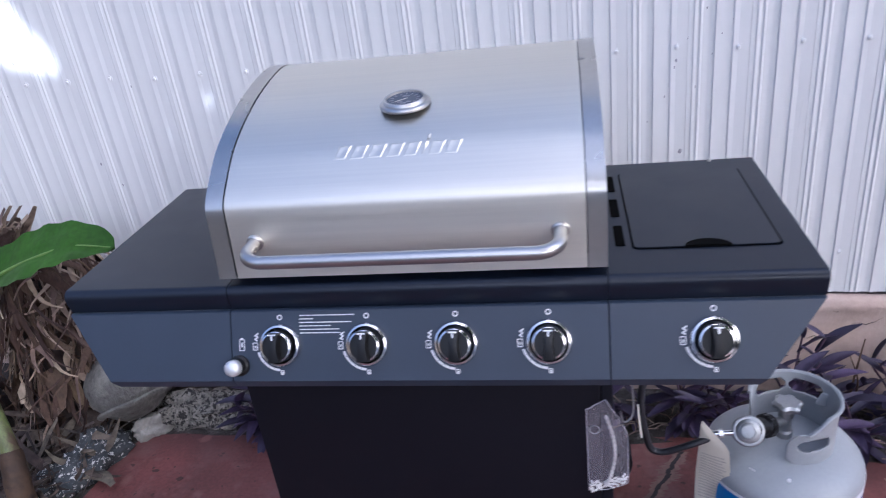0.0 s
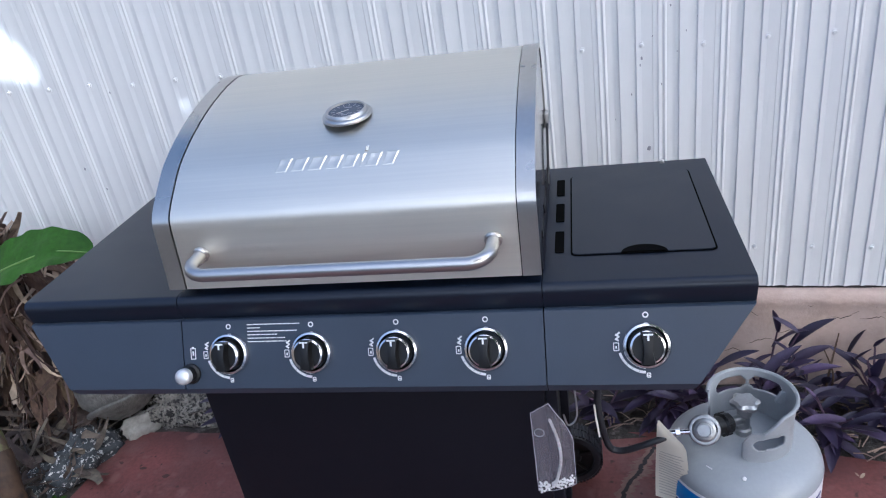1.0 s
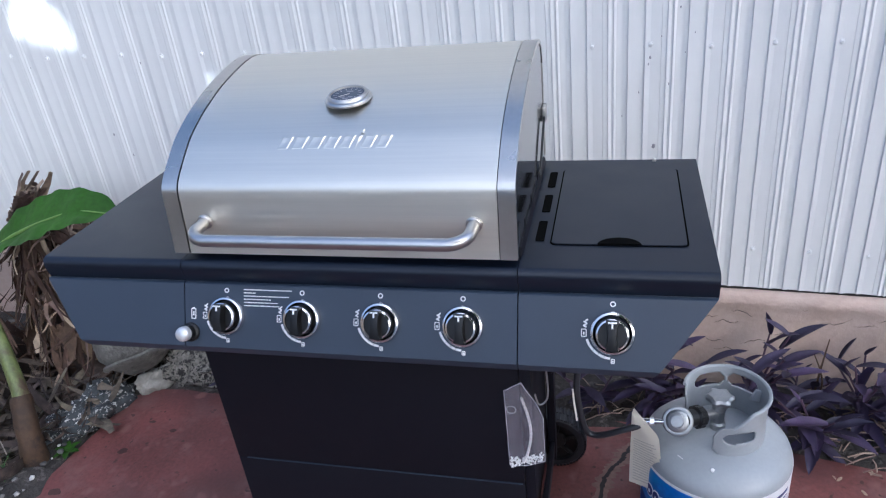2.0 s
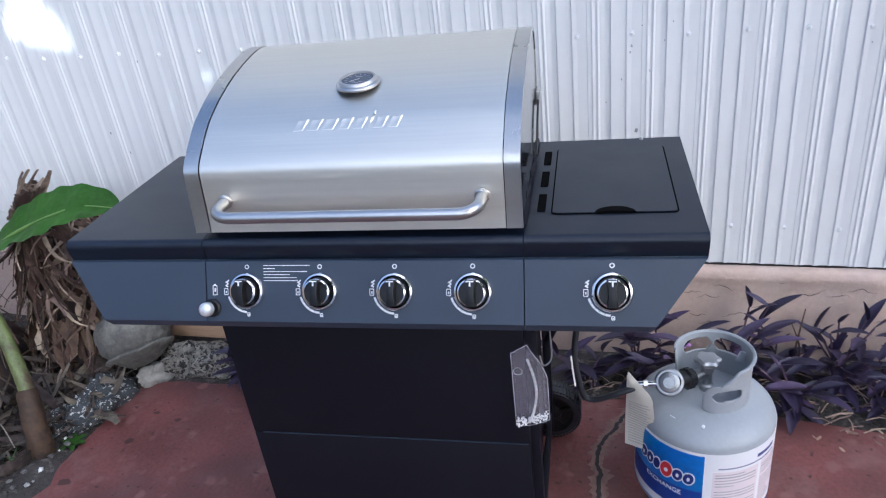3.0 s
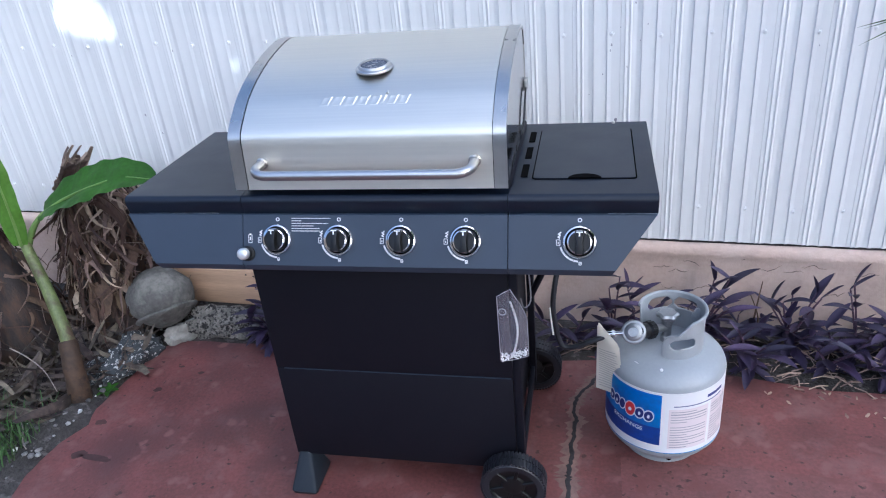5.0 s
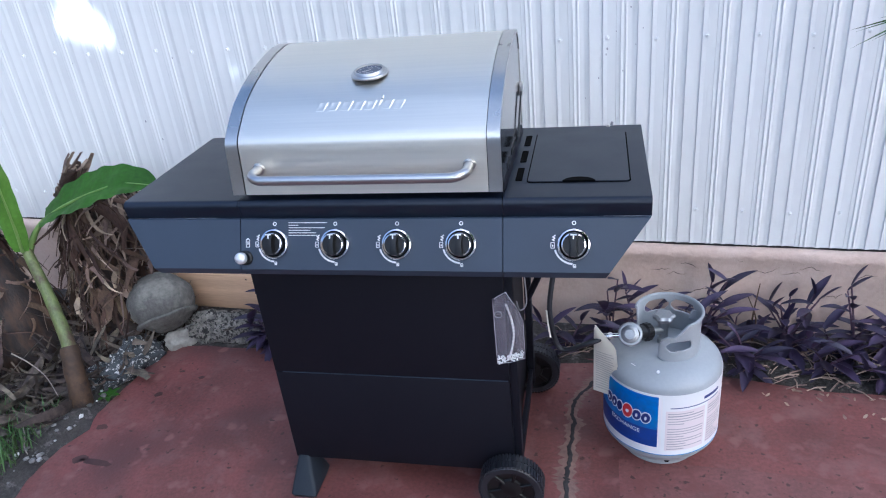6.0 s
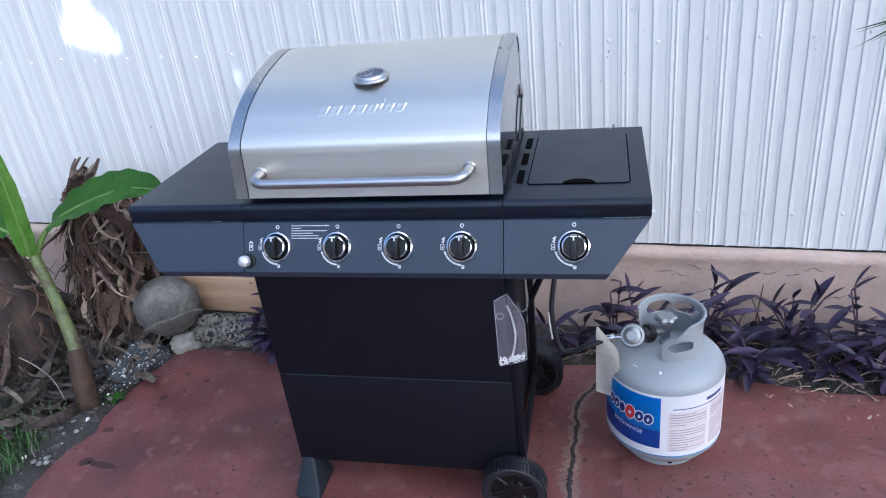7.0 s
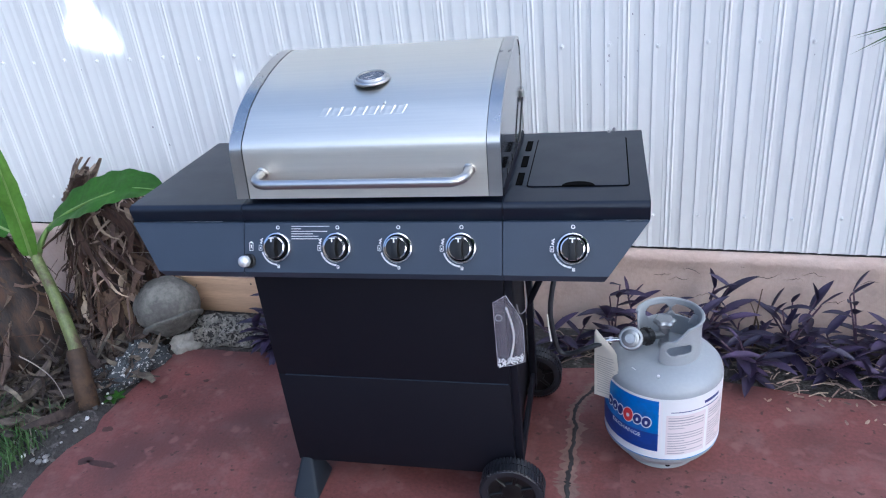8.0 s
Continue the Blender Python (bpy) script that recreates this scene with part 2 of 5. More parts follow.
def extrude_x(bm, profile, x0, x1, m=None):
    """A closed profile of (y, z) drawn out along x."""
    m = m or Matrix()
    a = [bm.verts.new(m @ Vector((x0, y, z))) for y, z in profile]
    b = [bm.verts.new(m @ Vector((x1, y, z))) for y, z in profile]
    n = len(profile)
    for i in range(n):
        j = (i + 1) % n
        bm.faces.new((a[i], a[j], b[j], b[i]))
    bm.faces.new(a[::-1])
    bm.faces.new(b)
    bmesh.ops.recalc_face_normals(bm, faces=bm.faces[:])
    return bm


def slab(bm, outline, d0, d1, m=None):
    """A closed outline of (u, v) drawn out from depth d0 to d1."""
    m = m or Matrix()
    a = [bm.verts.new(m @ Vector((u, v, d0))) for u, v in outline]
    b = [bm.verts.new(m @ Vector((u, v, d1))) for u, v in outline]
    n = len(outline)
    fs = [bm.faces.new((a[i], a[(i + 1) % n], b[(i + 1) % n], b[i])) for i in range(n)]
    fs += [bm.faces.new(a[::-1]), bm.faces.new(b)]
    bmesh.ops.recalc_face_normals(bm, faces=fs)
    return bm


def smooth_path(pts, steps=8):
    pts = [Vector(p) for p in pts]
    out = []
    for i in range(len(pts) - 1):
        p0, p1, p2, p3 = pts[max(i - 1, 0)], pts[i], pts[i + 1], pts[min(i + 2, len(pts) - 1)]
        for s in range(steps):
            t = s / steps
            out.append(0.5 * ((2 * p1) + (p2 - p0) * t + (2 * p0 - 5 * p1 + 4 * p2 - p3) * t * t + (3 * p1 - p0 - 3 * p2 + p3) * t ** 3))
    out.append(pts[-1])
    return out


def tube(bm, pts, radius, n=12, caps=True):
    """A round bar along pts; radius is a number or a function of 0..1."""
    pts = [Vector(p) for p in pts]
    rad = radius if callable(radius) else (lambda t: radius)
    rings, up = [], Vector((0.13, 0.21, 0.97)).normalized()
    for i, p in enumerate(pts):
        d = (pts[min(i + 1, len(pts) - 1)] - pts[max(i - 1, 0)]).normalized()
        if abs(d.dot(up)) > 0.97:
            up = Vector((1, 0, 0.1)).normalized()
        a = d.cross(up).normalized()
        b = a.cross(d).normalized()
        up = b
        r = rad(i / (len(pts) - 1))
        rings.append([bm.verts.new(p + (a * math.cos(2 * math.pi * k / n) + b * math.sin(2 * math.pi * k / n)) * r) for k in range(n)])
    for a, b in zip(rings, rings[1:]):
        for k in range(n):
            bm.faces.new((a[k], a[(k + 1) % n], b[(k + 1) % n], b[k]))
    if caps:
        bm.faces.new(rings[0][::-1])
        bm.faces.new(rings[-1])
    return bm


def arc_pts(cx, cy, r, a0, a1, n):
    return [(cx + r * math.cos(radians(a0 + (a1 - a0) * i / n)), cy + r * math.sin(radians(a0 + (a1 - a0) * i / n))) for i in range(n + 1)]


def ring_band(cx, cy, r0, r1, a0, a1, n):
    return arc_pts(cx, cy, r1, a0, a1, n) + arc_pts(cx, cy, r0, a1, a0, n)


def rounded(x0, x1, y0, y1, r, n=5):
    return (arc_pts(x1 - r, y1 - r, r, 0, 90, n) + arc_pts(x0 + r, y1 - r, r, 90, 180, n)
            + arc_pts(x0 + r, y0 + r, r, 180, 270, n) + arc_pts(x1 - r, y0 + r, r, 270, 360, n))


def lump(bm, radius, seed, rough=0.25, squash=(1, 1, 1), level=3, freq=1.6, m=None):
    """A stone: a ball pushed in and out by noise."""
    m = m or Matrix()
    r = bmesh.ops.create_icosphere(bm, subdivisions=level, radius=1.0)
    for v in r["verts"]:
        d = v.co.normalized()
        k = 1 + rough * noise.noise(d * freq + Vector((seed * 7.3, seed * 3.1, seed))) + rough * 0.45 * noise.noise(d * freq * 3.4 + Vector((seed, seed * 5, 2)))
        v.co = m @ Vector((d.x * k * radius * squash[0], d.y * k * radius * squash[1], d.z * k * radius * squash[2]))
    return bm


def blade(bm, length, width, n=8, droop=0.3, fold=0.12, tip=1.6, base=0.25, wave=0.0, thick=0.0):
    """A leaf along +x from the origin, arching down, with a fold along its middle."""
    rows = []
    for i in range(n + 1):
        t = i / n
        w = width * 0.5 * max(0.02, (math.sin(math.pi * min(1, base + (1 - base) * t)) ** (1 / tip)))
        z = -droop * length * t * t
        x = length * t * (1 - 0.25 * droop * t)
        wz = wave * math.sin(t * 17) * width
        rows.append([bm.verts.new((x, -w, z + fold * w + wz)), bm.verts.new((x, -w * 0.5, z + fold * w * 0.3)), bm.verts.new((x, 0, z)),
                     bm.verts.new((x, w * 0.5, z + fold * w * 0.3)), bm.verts.new((x, w, z + fold * w - wz))])
    for a, b in zip(rows, rows[1:]):
        for k in range(4):
            bm.faces.new((a[k], b[k], b[k + 1], a[k + 1]))
    if thick:
        bmesh.ops.solidify(bm, geom=bm.faces[:], thickness=thick)
    return bm

# ---- setting: ground, patio, wall ----
WALL_Y, WALL_K = 0.878, -0.045          # the wall's face: y = WALL_Y + WALL_K * x
WALL_TURN = math.degrees(math.atan(WALL_K))
WALL = pose(0, WALL_Y, 0, 0, 0, WALL_TURN)
ROW_TILT = -0.026                      # the sheets hang a little out of level


def wall_point(u, z, out=0.0):
    return WALL @ Vector((u, -out, z))


def patio_edge_back(x):
    if x < 0.5:
        return 0.62
    return 0.62 - 0.130 * min(1.0, (x - 0.5) / 0.65)


def build_ground():
    bm = bmesh.new()
    n = 44
    xs = [-60, -20, -8, -4] + [-3 + 0.14 * i for i in range(n)] + [3.4, 5, 9, 20, 60]
    ys = [-60, -20, -8, -4, -2.5] + [-1.6 + 0.11 * i for i in range(24)] + [1.6, 5, 20, 60]
    grid = []
    for y in ys:
        row = []
        for x in xs:
            z = -0.035
            if abs(x) < 3 and abs(y) < 1.6:
                z += 0.018 * noise.noise(Vector((x * 3, y * 3, 1))) + 0.012 * noise.noise(Vector((x * 9, y * 9, 4)))
                if x < -1.13:
                    z += 0.05
                if y > 0.58:
                    z += 0.03
            row.append(bm.verts.new((x, y, z)))
        grid.append(row)
    for a, b in zip(grid, grid[1:]):
        for i in range(len(xs) - 1):
            bm.faces.new((a[i], a[i + 1], b[i + 1], b[i]))
    return tagged(part("ground", bm, SOIL), "dark bare soil of the planting bed and yard", "ground", kind="structure")


def build_patio():
    """The red slab, with an uneven edge along the bed and a crack running through it."""
    bm = bmesh.new()
    left = []
    for i in range(46):
        y = -1.0 + 1.62 * i / 45
        x = -1.155 + 0.115 * max(0, y) + 0.006 * noise.noise(Vector((0, y * 7, 3))) + 0.006 * noise.noise(Vector((0, y * 25, 3)))
        left.append((x, y))
    back = []
    for i in range(1, 90):
        x = left[-1][0] + (3.2 - left[-1][0]) * i / 89
        back.append((x, patio_edge_back(x) + 0.008 * noise.noise(Vector((x * 8, 0, 5)))))
    outline = left + back + [(3.2, -2.6), (-1.15, -2.6), (-1.15, -1.4)]
    slab(bm, outline, -0.08, 0.0)
    floor = tagged(part("patio", bm, RED_FLOOR), "worn red-painted concrete patio slab", "patio", kind="structure")
    # crack: a raised strip of filler with a dark seam in it
    line = [(0.400, -0.75), (0.408, -0.45), (0.392, -0.20), (0.396, 0.038), (0.398, 0.105), (0.402, 0.204), (0.407, 0.286), (0.403, 0.37), (0.423, 0.432), (0.451, 0.472), (0.470, 0.515), (0.50, 0.56)]
    pts = smooth_path([(x, y, 0) for x, y in line], 10)
    for name, wide, height, mat, amp, lab in (("crack_filler", 0.026, 0.0025, CRACK_FILL, 0.046, "crumbling grey filler along the crack"),
                                              ("crack_line", 0.0110, 0.0042, CRACK_AND_SHADE, 0.012, "dark open crack")):
        bm = bmesh.new()
        rows = []
        for i, p in enumerate(pts):
            a = wide * (0.5 + 0.25 * noise.noise(Vector((i * 0.31, 0, 1)))) + amp * abs(noise.noise(Vector((i * 0.37, 2, 1))))
            b = wide * (0.5 + 0.25 * noise.noise(Vector((i * 0.29, 5, 1)))) + amp * abs(noise.noise(Vector((i * 0.43, 7, 1))))
            j = 0.006 * noise.noise(Vector((i * 0.23, 9, 1))) + 0.004 * noise.noise(Vector((i * 0.9, 4, 1)))
            rows.append([bm.verts.new((p.x - a + j, p.y, 0.0006)), bm.verts.new((p.x - a * 0.5 + j, p.y, height)), bm.verts.new((p.x + b * 0.5 + j, p.y, height)), bm.verts.new((p.x + b + j, p.y, 0.0006))])
        for r, s in zip(rows, rows[1:]):
            for k in range(3):
                bm.faces.new((r[k], r[k + 1], s[k + 1], s[k]))
        part(name, bm, mat, floor, lab)
    # a paler repaired patch with a straight edge
    bm = bmesh.new()
    edge = [(0.531 + 0.004 * noise.noise(Vector((i * 0.4, 0, 2))), 0.172 - 0.04 * i) for i in range(20)]
    slab(bm, edge + [(1.9, -0.6), (1.9, 0.10), (1.3, 0.130 + 0.01 * noise.noise(Vector((3, 1, 2)))), (0.9, 0.155)], 0.0002, 0.0009)
    part("floor_patch", bm, RED_PATCH, floor, "paler repaired patch of concrete")
    # drips and stains
    stains = [(-0.985, 0.026, 0.062, 0.011, -6), (-1.045, 0.034, 0.024, 0.014, 20), (-1.066, 0.173, 0.019, 0.011, 0), (-0.968, 0.343, 0.016, 0.011, 30), (-0.86, 0.44, 0.010, 0.006, 10), (-0.95, 0.47, 0.012, 0.005, 0)]
    for x, y, a, b, turn in stains:
        bm = bmesh.new()
        ring = []
        for i in range(22):
            t = 2 * math.pi * i / 22
            k = 1 + 0.45 * noise.noise(Vector((math.cos(t) * 1.6, math.sin(t) * 1.6, x * 9)))
            ring.append((a * k * math.cos(t), b * k * math.sin(t)))
        slab(bm, ring, 0.0003, 0.0012, pose(x, y, 0, 0, 0, turn))
        part("stain", bm, RED_DARK, floor)
    return floor


def wall_profile():
    """The sheet's section: per pitch five folds, each a steep rise and a long slope back, and one shallow trough."""
    pitch, pts, u = 0.1375, [], 0.3675 - 0.1375 * 28
    bump = [(0.000, 0.0)]
    for at, rise, back in ((0.024, 0.0008, 0.010), (0.036, 0.0028, 0.0100), (0.0495, 0.0028, 0.0080)):
        bump += [(at, 0.0), (at + 0.0017, rise), (at + 0.0032, rise), (at + back, 0.0)]
    bump += [(0.060, 0.0), (0.067, -0.0016), (0.073, -0.0016), (0.0815, 0.0)]
    for at, rise, back in ((0.0835, 0.0034, 0.018), (0.1230, 0.0032, 0.0140)):
        bump += [(at, 0.0), (at + 0.0018, rise), (at + 0.0036, rise), (at + back, 0.0)]
    while u < 3.6:
        pts += [(u + a, d) for a, d in bump]
        u += pitch
    return pts


def build_wall():
    wall = tagged(new("wall_back"), "white painted ribbed metal wall above a rough pink stucco footing", "wall", kind="structure")
    wall.matrix_basis = WALL
    prof = wall_profile()
    bm = bmesh.new()
    low, high = [], []
    for u, d in prof:
        low.append(bm.verts.new((u, -d, 0.331 + ROW_TILT * u + 0.003 * noise.noise(Vector((u * 11, 0, 0))))))
        high.append(bm.verts.new((u, -d, 2.1)))
    back_l = [bm.verts.new((prof[0][0], 0.03, 0.2)), bm.verts.new((prof[-1][0], 0.03, 0.2))]
    back_h = [bm.verts.new((prof[0][0], 0.03, 2.1)), bm.verts.new((prof[-1][0], 0.03, 2.1))]
    for i in range(len(prof) - 1):
        bm.faces.new((low[i], low[i + 1], high[i + 1], high[i]))
    bm.faces.new((back_l[1], back_l[0], back_h[0], back_h[1]))
    # dark strip behind the sheet's lower edge, painting the shade of the gap
    gap = bmesh.new()
    a = [gap.verts.new((u, 0.006, z + ROW_TILT * u)) for u, z in ((-3.4, 0.30), (3.5, 0.30), (3.5, 0.36), (-3.4, 0.36))]
    gap.faces.new(a)
    bmesh.ops.solidify(gap, geom=gap.faces[:], thickness=0.004)
    part("dark_gap", gap, CRACK_AND_SHADE, wall, "dark strip painting the shade in the gap below the metal sheet")
    part("metal_sheet", bm, WALL_PAINT, wall, "white ribbed sheet metal", angle=20)
    # footing
    bm = bmesh.new()
    rows = []
    nx = 150
    for i in range(nx + 1):
        u = -3.4 + 7.0 * i / nx
        top = 0.318 + ROW_TILT * u + 0.006 * noise.noise(Vector((u * 6, 1, 0)))
        rag = 0.010 * noise.noise(Vector((u * 14, 2, 0)))
        row = [(0.05, top + 0.004), (-0.004, top + 0.003), (-0.018 + rag, top - 0.006), (-0.024 + rag, top - 0.028), (-0.016, top - 0.045 + 0.012 * noise.noise(Vector((u * 9, 3, 0)))),
               (-0.014, 0.22), (-0.014, 0.12), (-0.016, -0.1)]
        rows.append([bm.verts.new((u, y + 0.003 * noise.noise(Vector((u * 17, z * 17, 6))), z)) for y, z in row])
    for a, b in zip(rows, rows[1:]):
        for k in range(len(a) - 1):
            bm.faces.new((a[k], a[k + 1], b[k + 1], b[k]))
    bmesh.ops.recalc_face_normals(bm, faces=bm.faces[:])
    part("footing", bm, STUCCO, wall, "rough pink stucco footing", angle=50)
    # cracks and chipped patches of the footing
    rng = random.Random(11)
    bm = bmesh.new()
    for i in range(22):
        u = 0.55 + 1.1 * rng.random()
        z = 0.10 + 0.2 * rng.random()
        pts = [Vector((u, -0.0165, z))]
        for k in range(7):
            pts.append(pts[-1] + Vector((0.004 + 0.010 * rng.random(), 0, 0.016 * (rng.random() - 0.5))))
        tube(bm, pts, lambda t: 0.0010 * (1 - 0.8 * abs(2 * t - 1)), 4)
    part("hairline_crack", bm, CRACK_AND_SHADE, wall)
    # screws
    bm = bmesh.new()
    lathe(bm, [(0.0078, 0.0), (0.0078, 0.0016), (0.0048, 0.0020), (0.0048, 0.0056), (0.0032, 0.0068)], 8, pose(0, 0, 0, 90, 0, 0))
    screw = mesh_of("screw", bm, WALL_PAINT)
    for z in (0.987, 0.448):
        for i in range(-17, 18):
            u = 0.3675 + 0.1375 * i
            if -2.3 < u < 2.2:
                s = new("screw", screw)
                s.parent = wall
                s.location = (u, -0.0002, z + ROW_TILT * u + 0.004 * math.sin(i * 2.3))
    # scuffs
    bm = bmesh.new()
    for u, z, a in ((0.50, 0.93, 0.006), (0.505, 0.945, 0.004), (0.55, 0.88, 0.003), (0.48, 0.86, 0.0025), (0.52, 0.72, 0.007), (0.63, 1.03, 0.003), (-0.63, 0.93, 0.004), (-1.02, 0.86, 0.003), (-1.08, 0.70, 0.004), (-1.30, 1.08, 0.003), (0.46, 1.02, 0.0022), (0.57, 1.06, 0.0028), (0.605, 1.00, 0.0026), (0.53, 0.995, 0.002), (0.585, 0.955, 0.002), (1.06, 0.92, 0.0024), (0.44, 0.80, 0.002), (-0.95, 0.99, 0.003), (-1.15, 0.80, 0.0035), (-1.13, 0.77, 0.005), (-1.36, 0.99, 0.003), (-0.78, 0.72, 0.0025)):
        lump(bm, a, u * 31, 0.6, (0.7, 0.25, 1.2), 1, m=pose(u, -0.0005, z))
    part("scuff", bm, GREY_INK, wall)
    return wall


build_ground()
patio = build_patio()
wall_back = build_wall()

# ---- the gas grill ----
SHELF_Z, HALF, SEAM, SEAM_R = 0.853, 0.575, 0.293, 0.285
grill = thing("gas_grill", (0, 0, 0), "four-burner gas grill with stainless hood and black cabinet on wheels", "grill")
PANEL = Matrix(((1, 0, 0, 0), (0, 0.438, -0.899, -0.0105), (0, 0.899, 0.438, 0.8160), (0, 0, 0, 1)))   # local: x along, y up the panel, z out of it


def shelf_profile():
    """Top plate, rounded front bend and front band, closed behind."""
    z = SHELF_Z
    out = [(0.431, z - 0.035), (0.431, z - 0.003), (0.428, z)]
    out += [(0.003 - 0.013 * math.sin(radians(a)), z - 0.013 + 0.013 * math.cos(radians(a))) for a in range(0, 91, 10)]
    out += [(-0.0085, z - 0.022), (-0.0042, 0.8135), (0.004, 0.8125), (0.010, z - 0.020), (0.020, z - 0.006), (0.420, z - 0.006), (0.420, z - 0.035)]
    return out


def shelf(name, x0, x1, label):
    bm = bmesh.new()
    extrude_x(bm, shelf_profile(), x0, x1)
    return part(name, bm, SHELF_COAT, grill, label)


left_shelf = shelf("side_shelf", -HALF, -SEAM - 0.0008, "slate-coated metal side shelf")
mid_rail = part("front_rail", extrude_x(bmesh.new(), [(y, z) for y, z in shelf_profile() if y < 0.03] + [(0.03, SHELF_Z - 0.006), (0.03, SHELF_Z)], -SEAM + 0.0004, SEAM_R - 0.0004), SHELF_COAT, grill)
right_shelf = shelf("burner_shelf", SEAM_R + 0.0008, HALF, "slate-coated side burner shelf with a closed lid")
for x0, x1 in ((-HALF, -HALF + 0.003), (HALF - 0.003, HALF)):
    part("shelf_end", box(bmesh.new(), x0, x1, 0.02, 0.42, SHELF_Z - 0.04, SHELF_Z - 0.007), SHELF_COAT, grill)

part("hinge_pin", lathe(bmesh.new(), [(0.004, 0.0), (0.004, 0.004), (0.0025, 0.006)], 10, pose(0.497, 0.420, SHELF_Z)), POLISHED, grill)

# side burner lid; black slabs paint the shade of its seam, finger notch and slots
bm = bmesh.new()
slab(bm, rounded(0.3262, 0.5382, 0.0722, 0.378, 0.010), SHELF_Z + 0.0003, SHELF_Z + 0.0010)
part("lid_gap", bm, OPENING_SHADE, right_shelf)
bm = bmesh.new()
slab(bm, rounded(0.3290, 0.5350, 0.0745, 0.3755, 0.009), SHELF_Z + 0.0004, SHELF_Z + 0.0026)
lid = part("burner_lid", bm, SHELF_COAT, right_shelf, "slate-coated burner lid")
bm = bmesh.new()
slab(bm, arc_pts(0.434, 0.0745, 0.034, 12, 168, 18), SHELF_Z + 0.0012, SHELF_Z + 0.0040)
for v in bm.verts:
    v.co.y = 0.0745 + (v.co.y - 0.0816) * 0.75
part("finger_notch", bm, OPENING_SHADE, right_shelf, "black half-moon slab for the shaded finger notch")
for y0, y1 in ((0.085, 0.155), (0.190, 0.260), (0.295, 0.365)):
    bm = bmesh.new()
    slab(bm, rounded(0.3020, 0.3165, y0, y1, 0.003), SHELF_Z + 0.0004, SHELF_Z + 0.0016)
    part("vent_slot", bm, OPENING_SHADE, right_shelf)


def panel(name, top0, top1, low0, low1):
    """A leaning front panel, its lower lip folded under."""
    bm = bmesh.new()
    rows = [(0.0, 0.0, -0.006), (0.002, 1.0, -0.001), (0.004, 1.0, 0.0012), (0.112, 1.0, 0.0012), (0.1150, 1.0, -0.002), (0.1237, 1.0, -0.015)]
    front, back = [], []
    L = 0.1237
    for s, _, d in rows:
        k = s / L
        a, b = top0 + (low0 - top0) * k, top1 + (low1 - top1) * k
        front.append([bm.verts.new(PANEL @ Vector((a, -s, d))), bm.verts.new(PANEL @ Vector((b, -s, d)))])
        back.append([bm.verts.new(PANEL @ Vector((a, -s, -0.022))), bm.verts.new(PANEL @ Vector((b, -s, -0.022)))])
    for i in range(len(rows) - 1):
        bm.faces.new((front[i][0], front[i + 1][0], front[i + 1][1], front[i][1]))
        bm.faces.new((back[i][1], back[i + 1][1], back[i + 1][0], back[i][0]))
        bm.faces.new((front[i][0], back[i][0], back[i + 1][0], front[i + 1][0]))
        bm.faces.new((front[i][1], front[i + 1][1], back[i + 1][1], back[i][1]))
    bm.faces.new((front[0][0], front[0][1], back[0][1], back[0][0]))
    bm.faces.new((front[-1][1], front[-1][0], back[-1][0], back[-1][1]))
    bmesh.ops.recalc_face_normals(bm, faces=bm.faces[:])
    return part(name, bm, COATED, grill, angle=20)


panel("side_panel", -HALF, -SEAM - 0.001, -0.500, -SEAM - 0.001)
control_panel = panel("control_panel", -SEAM + 0.001, SEAM_R - 0.001, -SEAM + 0.001, SEAM_R - 0.001)
panel("side_panel", SEAM_R + 0.001, HALF, SEAM_R + 0.001, 0.488)
tray = part("under_tray", box(bmesh.new(), -0.495, 0.485, -0.046, 0.40, 0.7030, 0.7070, 0.001, 1), BLACK_COAT, grill)
part("fire_box", box(bmesh.new(), -0.288, 0.288, 0.035, 0.415, 0.709, 0.871, 0.006), BLACK_COAT, grill)


